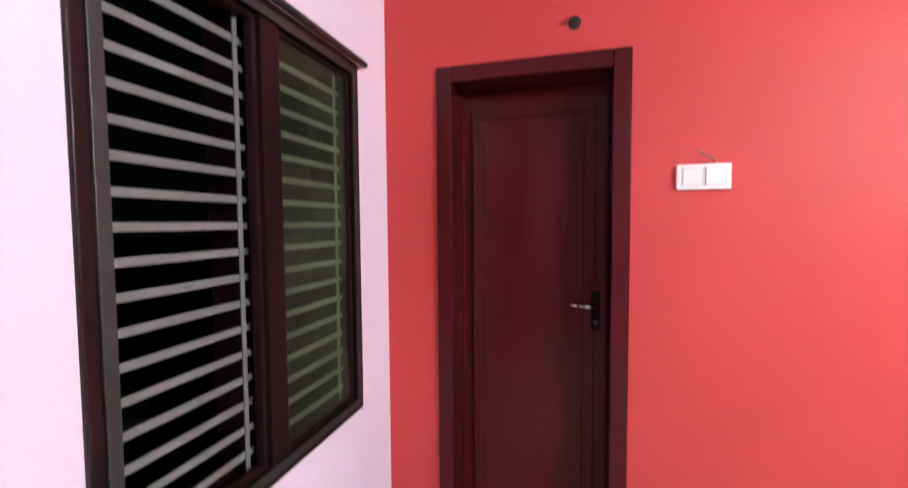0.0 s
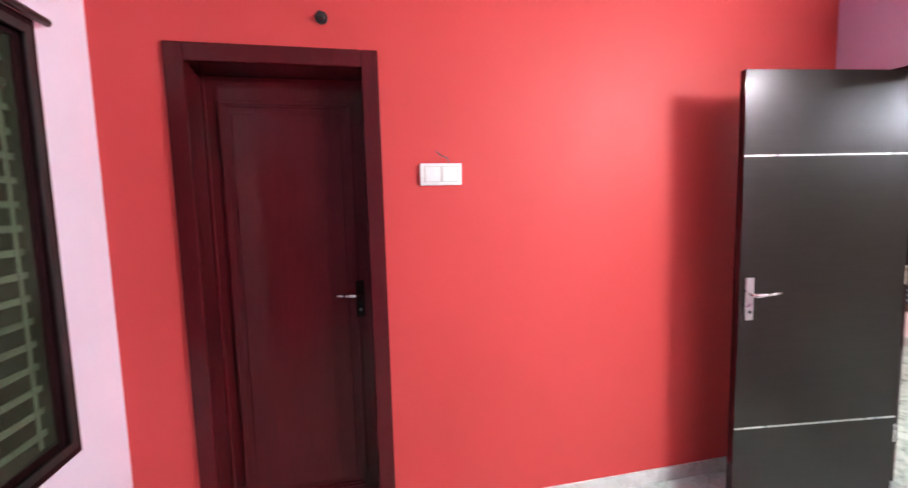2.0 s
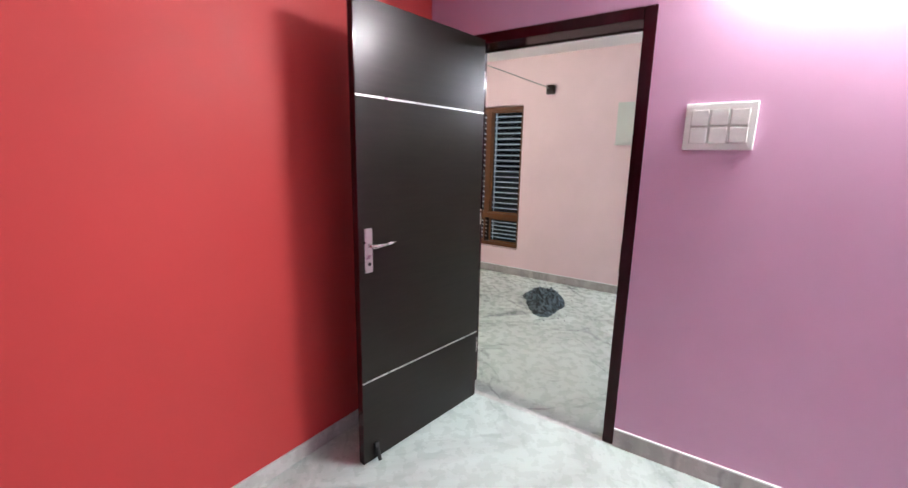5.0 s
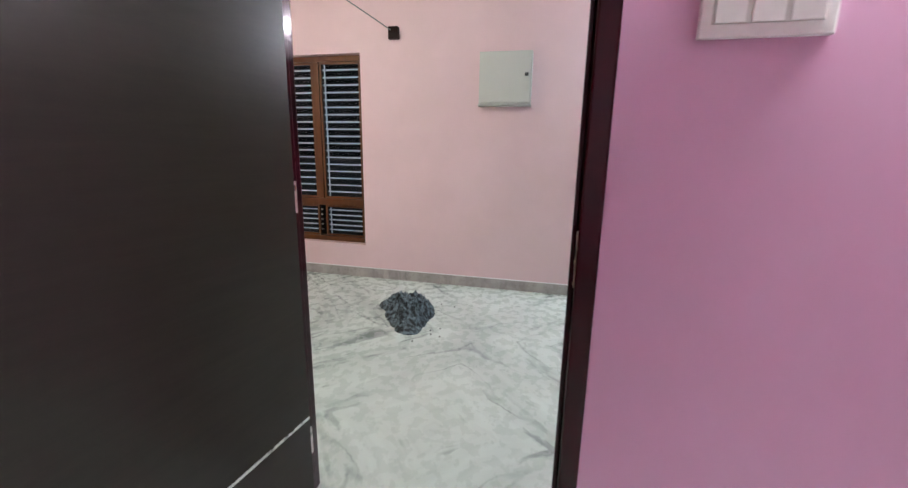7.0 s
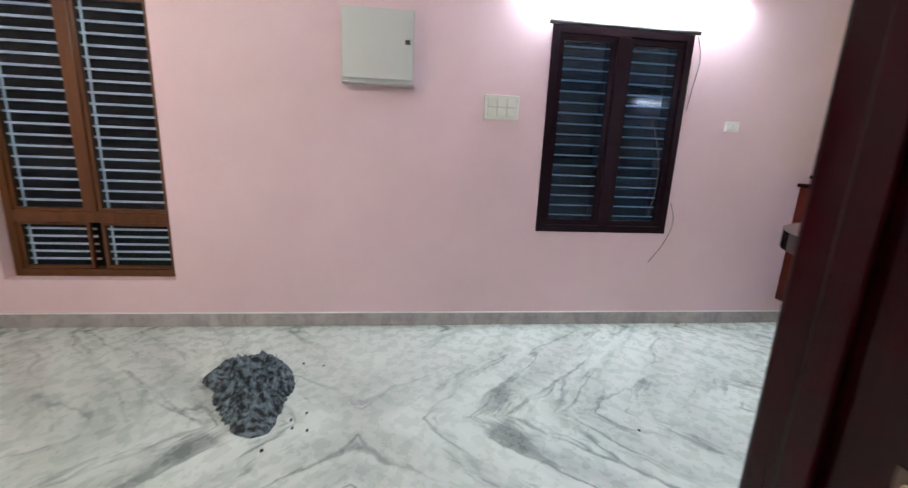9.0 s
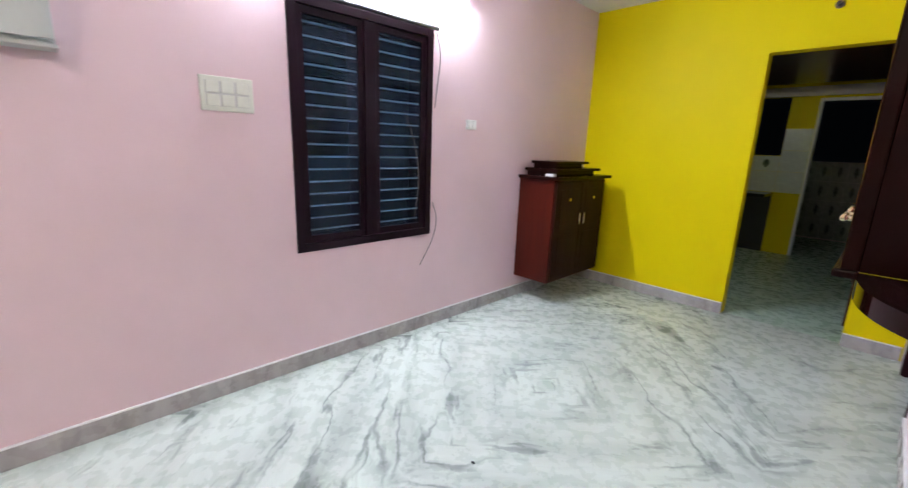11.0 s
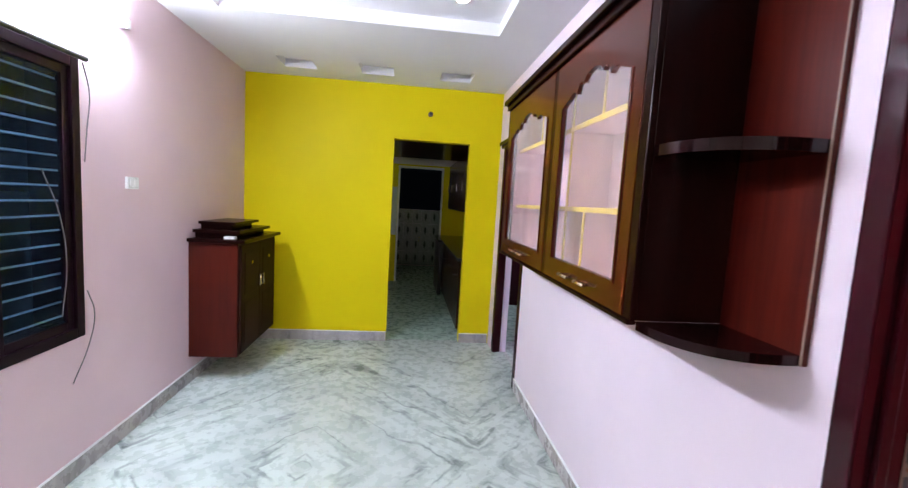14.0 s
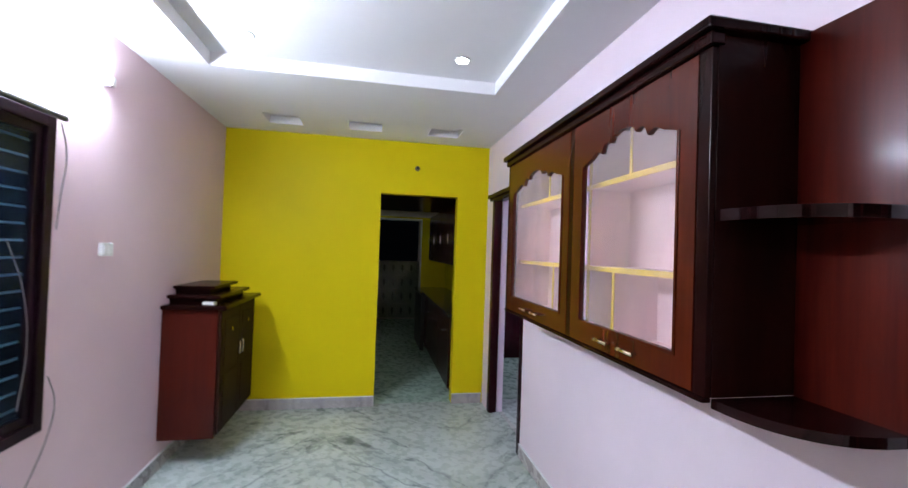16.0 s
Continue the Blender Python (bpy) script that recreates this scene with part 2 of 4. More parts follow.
M_CLOTH = mat("blue_grey_cloth_fold_shade", cloth_nodes)
M_YSHELF = paint("yellow_shelf_paint", (0.78, 0.52, 0.03), 0.45)
M_CPINK = paint("cabinet_lining_pink", (0.88, 0.62, 0.62), 0.5)
M_TILE = plain("white_wall_tile", (0.60, 0.64, 0.58), 0.2)
# wall tile darkened so the utility room's shade sits in its colour
M_UTILE = plain("shaded_wall_tile", (0.26, 0.30, 0.24), 0.25)
M_MOTIF = plain("dark_green_motif", (0.05, 0.07, 0.05), 0.25)
# pinkish haze stands in for reflections and a brighter lit interior
M_GLASS = glass("sheen_hazed_glass", (0.98, 0.98, 0.98), 0.17, 0.09, 0.045, (0.78, 0.66, 0.64))
M_WGLASS = glass("dusty_window_glass", (0.74, 0.86, 0.98), 0.024, 0.05, 0.014, (0.32, 0.48, 0.66))
M_GGLASS = glass("greenish_window_glass", (0.84, 0.90, 0.80), 0.035, 0.04, 0.016, (0.60, 0.62, 0.46))
M_FGLASS = glass("clear_window_glass", (0.84, 0.91, 0.98), 0.006, 0.05, 0.014)
M_TUBE_H = glow("hall_tube_light", (0.91, 0.98, 1.12), HALL_TUBE)
M_TUBE_B = glow("bedroom_tube_light", (0.96, 1.0, 1.0), BED_TUBE)
M_TUBE_N = glow("north_tube_light", (1.0, 0.98, 0.84), NORTH_TUBE)
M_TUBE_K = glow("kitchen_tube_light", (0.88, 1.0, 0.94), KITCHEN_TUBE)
M_TUBE_R = glow("room_tube_light", (0.88, 0.97, 1.15), 150.0)
M_DOWN = glow("downlight_lens", (0.95, 0.97, 1.0), DOWN)
M_NIGHT = plain("night_ground", (0.02, 0.025, 0.02), 0.9)


# ---- builders ----
import collections

def box(bm, x0, y0, z0, x1, y1, z1, bevel=0.0):
    x0, x1 = sorted((x0, x1)); y0, y1 = sorted((y0, y1)); z0, z1 = sorted((z0, z1))
    m = Matrix.Translation(((x0 + x1) / 2, (y0 + y1) / 2, (z0 + z1) / 2)) @ Matrix.Diagonal((x1 - x0, y1 - y0, z1 - z0, 1))
    made = bmesh.ops.create_cube(bm, size=1, matrix=m)["verts"]
    if bevel:
        edges = list({e for v in made for e in v.link_edges})
        bmesh.ops.bevel(bm, geom=edges, offset=bevel, segments=2, profile=0.6, affect="EDGES")
    return bm


def boxes(rows, bevel=0.0):
    bm = bmesh.new()
    for r in rows:
        box(bm, *r, bevel=bevel)
    return bm


def rod(bm, a, b, r, n=12):
    a, b = Vector(a), Vector(b)
    m = Matrix.Translation((a + b) / 2) @ (b - a).to_track_quat("Z", "Y").to_matrix().to_4x4()
    bmesh.ops.create_cone(bm, cap_ends=True, segments=n, radius1=r, radius2=r, depth=(b - a).length, matrix=m)
    return bm


def prism(bm, outline, axis, lo, hi):
    """A flat outline, given in the two other axes in order, pulled from lo to hi along the axis."""
    def put(p, w):
        q = list(p)
        q.insert(axis, w)
        return bm.verts.new(q)
    a = [put(p, lo) for p in outline]
    b = [put(p, hi) for p in outline]
    bm.faces.new(a)
    bm.faces.new(b[::-1])
    n = len(a)
    for i in range(n):
        bm.faces.new((a[i], b[i], b[(i + 1) % n], a[(i + 1) % n]))
    bmesh.ops.recalc_face_normals(bm, faces=bm.faces)
    return bm


def origin(ob):
    p = Vector((0, 0, 0))
    while ob:
        p += ob.location
        ob = ob.parent
    return p


def part(name, bm, material, parent=None, label="", smooth=False):
    me = bpy.data.meshes.new(name)
    pts = [v.co for v in bm.verts]
    lo = Vector([min(p[i] for p in pts) for i in range(3)])
    hi = Vector([max(p[i] for p in pts) for i in range(3)])
    c = (lo + hi) / 2
    c.z = lo.z
    bmesh.ops.translate(bm, verts=bm.verts, vec=-c)
    if smooth:
        for f in bm.faces:
            f.smooth = True
    bm.to_mesh(me)
    bm.free()
    for m in (material if isinstance(material, (list, tuple)) else [material]):
        me.materials.append(m)
    ob = new(name, me)
    if parent:
        ob.parent = parent
    ob.location = c - origin(parent)
    return tagged(ob, label=label)


def thing(name, at, label, category, group=""):
    ob = new(name)
    ob.location = at
    ob.empty_display_size = 0.1
    return tagged(ob, label, category, group)


def structure(name, bm, material, label="", smooth=False):
    return tagged(part(name, bm, material, None, label, smooth), kind="structure")


def wall(name, axis, lo, hi, span, top, mats, openings=(), label=""):
    """A wall between lo and hi on the axis ("x" or "y"), along span, with openings (a, b, z0, z1) through it. mats: low side, high side."""
    bm = bmesh.new()

    def piece(a, b, z0, z1):
        if b - a < 1e-4 or z1 - z0 < 1e-4:
            return
        if axis == "x":
            box(bm, lo, a, z0, hi, b, z1)
        else:
            box(bm, a, lo, z0, b, hi, z1)
    at = span[0]
    for a, b, z0, z1 in sorted(openings):
        piece(at, a, 0, top)
        piece(a, b, 0, z0)
        piece(a, b, z1, top)
        at = b
    piece(at, span[1], 0, top)
    i = 0 if axis == "x" else 1
    bmesh.ops.remove_doubles(bm, verts=bm.verts, dist=0.0005)
    bm.normal_update()
    for f in bm.faces:
        f.material_index = 1 if f.normal[i] > 0.5 else 0
    return structure(name, bm, list(mats), label)


# ---- the shell ----
T = 0.20
KY = -5.0
W1 = (1.90, 2.94, 0.728, 2.15)
DW = (0.475, 1.465, 0.72, 2.09)
BW = (3.92, 4.95, 0.33, 2.12)
BD = (1.995, 2.985, 0.0, 2.145)
D2 = (-1.44, -0.49, 0.0, 2.13)
RD = (1.287, 2.116, 0.0, 2.205)
YD = (5.062, 5.845, 0.0, 2.122)
NORTH = 5.6

structure("floor_kitchen", boxes([(XW0, -7.2, -0.12, 7.6, YYEL - 0.06, 0.0)]), M_KFLOOR, "dull greenish marble kitchen floor")
structure("floor_room", boxes([(0.7, -7.2, -0.12, XW0, YYEL - 0.06, 0.0)]), M_KFLOOR, "dull marble floor of the inner room")
structure("floor_hall", boxes([(XW0 + 0.03, YYEL - 0.06, -0.12, 7.6, NORTH + 0.3, 0.0)]), M_FLOOR, "polished white marble floor with mirrored grey veins")
structure("floor_bedroom", boxes([(0.7, YYEL - 0.06, -0.12, XW0 - 0.01, NORTH + 0.3, 0.0)]), M_BFLOOR, "polished pale marble floor with faint grey veins")
structure("floor_strip", boxes([(XW0 - 0.01, YYEL - 0.06, -0.12, XW0 + 0.03, NORTH + 0.3, 0.0)]), M_STRIP, "pale marble strip across the doorway")
structure("ground", boxes([(-60, -60, -0.6, 60, 60, -0.5)]), M_NIGHT, "dark ground outside at night")
wall("wall_bedroom_west", "x", XWEST - T, XWEST, (-0.42, YRED), 2.75, (M_TRIM, M_LILAC), [W1], "pale lilac painted wall")
wall("wall_bedroom_north", "y", YRED, YRED + 0.25, (XWEST - T, XW0), 2.75, (M_RED, M_LILAC), [RD], "bright red painted wall")
wall("wall_bedroom_south", "y", -0.49, -0.42, (XWEST - T, XW0), 2.75, (M_LILAC, M_MAUVE), [], "mauve painted wall")
wall("wall_partition", "x", XW0, XW1, (YYEL, NORTH), 2.80, (M_MAUVE, M_WPINK), [D2, BD], "wall painted mauve in the bedroom and pale pink in the hall")
wall("wall_hall_east", "x", XEAST, XEAST + T, (KY - 2, NORTH), 2.80, (M_PINK, M_TRIM), [DW, BW], "pink painted wall")
wall("wall_hall_north", "y", NORTH, NORTH + T, (XW0, XEAST + T), 2.80, (M_PINK, M_TRIM), [], "pink painted wall")
wall("wall_yellow", "y", YYEL - 0.12, YYEL, (XW0, XEAST), 2.80, (M_YELLOW, M_YELLOW), [YD], "bright yellow painted wall")
wall("wall_kitchen_west", "x", XW0 - 0.1, XW0, (KY - 2, YYEL - 0.12), 2.80, (M_PINK, M_YELLOW), [], "yellow painted kitchen wall")
wall("wall_kitchen_south", "y", KY - 0.12, KY, (XW0, XEAST), 2.80, (M_YELLOW, M_YELLOW), [(5.05, 5.865, 0.0, 2.12), (6.17, 6.95, 1.37, 2.15)], "yellow painted kitchen wall")
wall("wall_utility_south", "y", KY - 2.1, KY - 2.0, (XW0, XEAST), 2.80, (M_TRIM, M_TRIM), [(4.9, 7.25, 1.30, 2.6)], "plain utility room wall")
# the second bedroom behind the inner doorway
wall("wall_room_west", "x", 1.6, 1.7, (-3.9, -0.49), 2.75, (M_TRIM, M_LILAC), [], "pale wall")
wall("wall_room_south", "y", -3.9, -3.8, (1.7, XW0 - 0.1), 2.75, (M_TRIM, M_LILAC), [], "pale wall")
structure("ceiling_room", boxes([(1.6, -3.9, 2.62, XW0, -0.49, 2.72)]), M_CEIL, "white ceiling")
structure("ceiling_bedroom", boxes([(XWEST, -0.42, H_BED, XW0, YRED, 2.75)]), M_CEIL, "white painted bedroom ceiling")
structure("ceiling_kitchen", boxes([(XW0, KY - 2, 2.66, XEAST, YYEL - 0.12, 2.8)]), M_CEIL, "white kitchen ceiling")

# hall ceiling with a raised tray and three small square recesses
TX0, TX1, TY0, TY1 = 5.112, 6.93, -0.19, 3.3
RECESS = [(5.14, 5.43), (5.86, 6.16), (6.56, 6.85)]
RY0, RY1 = -1.37, -1.07
bm = bmesh.new()
h0, h1 = H_HALL, H_HALL + 0.05
box(bm, XW1, TY1, h0, XEAST, NORTH, h1 + TRAY_UP)
box(bm, XW1, TY0, h0, TX0, TY1, h1 + TRAY_UP)
box(bm, TX1, TY0, h0, XEAST, TY1, h1 + TRAY_UP)
box(bm, XW1, RY1, h0, XEAST, TY0, h1 + TRAY_UP)
box(bm, XW1, YYEL, h0, XEAST, RY0, h1 + TRAY_UP)
edges = [XW1] + [v for r in RECESS for v in r] + [XEAST]
for a, b in zip(edges[::2], edges[1::2]):
    box(bm, a, RY0, h0, b, RY1, h1 + TRAY_UP)
box(bm, XW1, YYEL, h1 + TRAY_UP, XEAST, TY0 - 0.2, h1 + TRAY_UP + 0.02)
box(bm, TX0 - 0.1, TY0 - 0.2, h0 + TRAY_UP, TX1 + 0.1, TY1 + 0.1, h0 + TRAY_UP + 0.08)
for a, b in RECESS:
    box(bm, a - 0.01, RY0 - 0.01, h0 + 0.07, b + 0.01, RY1 + 0.01, h0 + 0.09)
structure("ceiling_hall", bm, M_CEIL, "white false ceiling with a raised rectangular tray and small square recesses")

# skirting
SK = 0.095


def skirt(name, x0, y0, x1, y1):
    structure(name, boxes([(x0, y0, 0, x1, y1, SK)], 0.003), M_SKIRT, "grey marble skirting")
    structure(name.replace("baseboard", "trim"), boxes([(x0, y0, SK + 0.0005, x1, y1, SK + 0.007)]), M_CEIL, "pale cement bead on the skirting")


skirt("baseboard_east", XEAST - 0.012, YYEL + 0.012, XEAST, NORTH)
skirt("baseboard_yellow_east", YD[1], YYEL, XEAST - 0.012, YYEL + 0.012)
skirt("baseboard_yellow_west", XW1 + 0.012, YYEL, YD[0], YYEL + 0.012)
skirt("baseboard_hall_west", XW1, D2[1] + 0.002, XW1 + 0.012, BD[0] - 0.002)
skirt("baseboard_hall_west_north", XW1, BD[1] + 0.002, XW1 + 0.012, NORTH)
skirt("baseboard_mauve_south", XW0 - 0.012, -0.42, XW0, BD[0] - 0.002)
skirt("baseboard_mauve_north", XW0 - 0.012, BD[1] + 0.002, XW0, YRED)
skirt("baseboard_lilac", XWEST, 1.0, XWEST + 0.012, YRED)
for name, x0, x1 in (("baseboard_red_west", XWEST + 0.0125, RD[0]), ("baseboard_red_east", RD[1], XW0 - 0.0125)):
    structure(name, boxes([(x0, YRED - 0.012, 0, x1, YRED, 0.078)], 0.003), M_STRIP, "pale marble skirting on the red wall")


# ---- doors ----
def door_frame(name, axis, lo, hi, op, w, label, crown=False, mats=M_FRAME):
    """A wooden frame through a wall. op: a, b, z0, z1 outside the frame."""
    a, b, z0, z1 = op
    f = thing(name, ((lo + hi) / 2, (a + b) / 2, 0) if axis == "x" else ((a + b) / 2, (lo + hi) / 2, 0), label, "door frame")

    def p(nm, s0, s1, za, zb, l0=lo, l1=hi):
        r = (l0, s0, za, l1, s1, zb) if axis == "x" else (s0, l0, za, s1, l1, zb)
        part(nm, boxes([r], 0.006), mats, f)
    p("jamb", a, a + w, 0, z1)
    p("jamb", b - w, b, 0, z1)
    p("head", a + w, b - w, z1 - w, z1)
    if crown:
        part("crown", boxes([(hi, a - 0.03, z1 - 0.035, hi + 0.045, b + 0.03, z1), (hi, a - 0.015, z1 - 0.06, hi + 0.025, b + 0.015, z1 - 0.035)], 0.004), M_DARK, f)
    mid = (lo + hi) / 2
    part("door_stop", boxes([(mid, a + w, 0, mid + 0.03, a + w + 0.012, z1 - w), (mid, b - w - 0.012, 0, mid + 0.03, b - w, z1 - w)] if axis == "x" else
                            [(a + w, hi - 0.085, 0, a + w + 0.012, hi - 0.07, z1 - w), (b - w - 0.012, hi - 0.085, 0, b - w, hi - 0.07, z1 - w)], 0.003), mats, f)
    return f


door_frame("bedroom_door_frame", "x", XW0 - 0.004, XW1 + 0.006, BD, 0.055, "glossy maroon wooden door frame between bedroom and hall", True)
door_frame("inner_door_frame", "x", XW0 + 0.065, XW1 + 0.006, D2, 0.068, "glossy maroon wooden door frame beside the yellow wall", True)
door_frame("bathroom_door_frame", "y", YRED - 0.018, YRED + 0.25, RD, 0.072, "maroon wooden door frame in the red wall", mats=M_DOOR)


def lever_handle(parent, x, y, z, out, way, along="x", plate_h=0.20, material=M_STEEL):
    """Plate and lever on a face that looks along out (a sign) in y; the lever points along way (a sign) in x."""
    h = part("handle", boxes([(x - 0.02, y, z - plate_h * 0.62, x + 0.02, y + out * 0.008, z + plate_h * 0.38)], 0.002), material, parent, "steel lever handle on a long plate")
    bm = bmesh.new()
    rod(bm, (x, y, z), (x, y + out * 0.05, z), 0.009)
    rod(bm, (x - way * 0.006, y + out * 0.05, z), (x + way * 0.07, y + out * 0.052, z + 0.004), 0.009)
    rod(bm, (x + way * 0.07, y + out * 0.052, z + 0.004), (x + way * 0.12, y + out * 0.045, z + 0.008), 0.007)
    part("lever", bm, M_CHROME, h, smooth=True)
    bm = bmesh.new()
    rod(bm, (x, y, z - plate_h * 0.42), (x, y + out * 0.013, z - plate_h * 0.42), 0.008)
    part("keyhole", bm, M_BLACK, h)
    return h


# open bedroom door, built along -x from its hinge
LX, LY = 4.567, 2.838
leaf = thing("bedroom_door", (LX, LY, 0.008), "open dark grey laminate door with two steel strips, standing against the red wall", "door")
part("leaf", boxes([(LX - 0.858, LY, 0.008, LX, LY + 0.034, 2.102)], 0.002), M_LAM, leaf)
part("edge_band", boxes([(LX - 0.861, LY - 0.001, 0.008, LX - 0.8582, LY + 0.035, 2.102)]), M_FRAME, leaf, "maroon door edge")
for z in (1.723, 0.434):
    part("metal_strip", boxes([(LX - 0.856, LY - 0.002, z - 0.004, LX - 0.002, LY, z + 0.004)]), M_STEEL, leaf, "thin steel strip let into the door")
lever_handle(leaf, LX - 0.81, LY, 1.09, -1, 1)
part("bolt", boxes([(LX - 0.80, LY - 0.012, 0.03, LX - 0.775, LY, 0.10)], 0.003), M_BLACK, leaf, "small black door stop")
bm = bmesh.new()
rod(bm, (LX - 0.787, LY - 0.03, 0.012), (LX - 0.787, LY - 0.012, 0.07), 0.009)
part("stopper", bm, M_BLACK, leaf)
for z in (0.3, 1.1, 1.85):
    bm = bmesh.new()
    rod(bm, (LX + 0.004, LY + 0.004, z), (LX + 0.004, LY + 0.004, z + 0.09), 0.006)
    part("hinge", bm, M_STEEL, leaf)
leaf.rotation_euler = (0, 0, radians(-6.4))

# closed bathroom door
bath = thing("bathroom_door", (1.7, YRED + 0.15, 0.0), "closed glossy maroon wooden door with a moulded panel", "door")
DY = YRED + 0.185
DX0, DX1 = RD[0] + 0.073, RD[1] - 0.073
part("leaf", boxes([(DX0, DY, 0.012, DX1, DY + 0.035, RD[3] - 0.074)], 0.002), M_DOOR, bath)
# a raised moulding frame: two steps, so that its edges catch the light
for grow, proud, deep in ((0.0, 0.010, 0.030), (0.007, 0.017, 0.014)):
    a, b, c, d, w = DX0 + 0.050 + grow, DX1 - 0.050 - grow, 0.12 + grow, 2.03 - grow, deep
    part("moulding", boxes([(a, DY - proud, c, a + w, DY, d), (b - w, DY - proud, c, b, DY, d), (a + w, DY - proud, d - w, b - w, DY, d), (a + w, DY - proud, c, b - w, DY, c + w)], 0.003), M_DOOR, bath)
part("panel", boxes([(DX0 + 0.105, DY - 0.006, 0.18, DX1 - 0.105, DY, 1.97)], 0.004), M_DOOR, bath)
lever_handle(bath, DX1 - 0.050, DY - 0.010, 1.115, -1, -1, plate_h=0.18, material=M_DARK)
structure("threshold", boxes([(RD[0] + 0.073, YRED + 0.02, 0.0, RD[1] - 0.073, YRED + 0.18, 0.010)], 0.003), M_SKIRT, "stone threshold under the bathroom door")
structure("wall_bathroom_back", boxes([(1.2, YRED + 0.26, 0, 2.2, YRED + 0.30, 2.3)]), M_TRIM)

# pale plastered reveal behind the inner frame
structure("trim_reveal", boxes([(XW0, D2[0], 0.0, XW0 + 0.064, D2[0] + 0.055, 2.07)], 0.003), M_LILAC, "pale plastered reveal")
rw = thing("room_cupboard", (3.6, -3.6, 0), "dark maroon cupboard against the wall of the inner room", "cupboard")
part("body", boxes([(2.9, -3.79, 0.0, 4.4, -3.42, 2.1)], 0.003), M_FRAME, rw)
part("door", boxes([(2.92, -3.419, 0.06, 3.64, -3.40, 2.08)], 0.003), M_FRAME, rw)
part("door", boxes([(3.66, -3.419, 0.06, 4.38, -3.40, 2.08)], 0.003), M_FRAME, rw)


# ---- windows ----
def window(name, label, x, sign, op, n_bars, wood_m, bar_m, glass_m, side, split=None, low_bars=0, flat=0.026, fw=0.06, recess=0.0, lift=0.0, sw=0.022, deep=0.075, panes=2, net=False):
    """A window in a wall whose room face is at x; sign: where the room lies. Bars run across each light."""
    a, b, z0, z1 = op
    w = thing(name, (x, (a + b) / 2, z0), label, "window")
    x = x - sign * recess
    d0, d1 = x + sign * 0.012, x - sign * deep
    mid = (a + b) / 2
    part("window_frame", boxes([(d0, a, z0, d1, a + fw, z1), (d0, b - fw, z0, d1, b, z1), (d0, a + fw, z1 - fw, d1, b - fw, z1),
                                (d0, a + fw, z0, d1, b - fw, z0 + fw)], 0.004), wood_m, w)
    zz = [(z0 + fw, z1 - fw, n_bars)]
    if split:
        zz = [(split[1], z1 - fw, n_bars), (z0 + fw, split[0], low_bars)]
        part("transom", boxes([(d0, a + fw, split[0], d1, b - fw, split[1])], 0.004), wood_m, w)
        part("mullion", boxes([(d0, mid - 0.035, split[1], d1, mid + 0.035, z1 - fw)], 0.004), wood_m, w)
    else:
        part("mullion", boxes([(d0, mid - 0.04, z0 + fw, d1, mid + 0.04, z1 - fw)], 0.004), wood_m, w)
    bx = x - sign * 0.05
    if net:
        n0, n1, e0, e1 = x + sign * 0.0125, x + sign * 0.020, 0.028, 0.056
        part("net_frame", boxes([(n0, a + e0, z0 + e0, n1, a + e1, z1 - e0), (n0, b - e1, z0 + e0, n1, b - e0, z1 - e0),
                                 (n0, a + e1, z1 - e1, n1, b - e1, z1 - e0), (n0, a + e1, z0 + e0, n1, b - e1, z0 + e1)], 0.002), M_BLACK, w, "narrow black insect net frame")
    for k, (za, zb, n) in enumerate(zz):
        lights = [(a + fw, mid - 0.035), (mid + 0.035, b - fw)]
        for (ya, yb) in lights:
            sx0, sx1 = x - sign * 0.004, x - sign * 0.03
            sash = part("sash", boxes([(sx0, ya, za, sx1, ya + sw, zb), (sx0, yb - sw, za, sx1, yb, zb), (sx0, ya + sw, zb - sw, sx1, yb - sw, zb),
                                       (sx0, ya + sw, za, sx1, yb - sw, za + sw)], 0.002), wood_m, w)
            if panes == 2 or ya > mid:
                part("pane", boxes([(x - sign * 0.015, ya + sw, za + sw, x - sign * 0.019, yb - sw, zb - sw)]), glass_m, sash)
            step = (zb - za - 0.06) / n
            for i in range(n):
                z = za + 0.03 + lift + step * (i + 0.5)
                part("bar", boxes([(bx, ya - 0.01, z - flat / 2, bx - sign * 0.006, yb + 0.01, z + flat / 2)]), bar_m, w)
            part("upright", boxes([(bx + sign * 0.001, yb - 0.045, za, bx + sign * 0.005, yb - 0.030, zb)]), bar_m, w)
    return w


bwin = window("bedroom_window", "dark wooden two-light window with flat steel security bars, black night outside", XWEST, 1, W1, 17, M_BROWNW, M_BARB, M_GGLASS, 1, flat=0.020, fw=0.05, lift=-0.013, deep=0.19, panes=1, net=True)
hwin = window("hall_window", "dark maroon wooden window with thin steel bars behind dusty glass", XEAST, -1, DW, 17, M_BLACKW, M_BAR, M_WGLASS, 1, flat=0.009, fw=0.05, sw=0.040, deep=0.19)
twin = window("front_window", "tall golden-brown wooden window with pale horizontal bars and a low transom", XEAST, -1, BW, 18, M_TEAK, M_BARLT, M_FGLASS, 1, (0.70, 0.77), 5, flat=0.014, fw=0.05, recess=0.095)
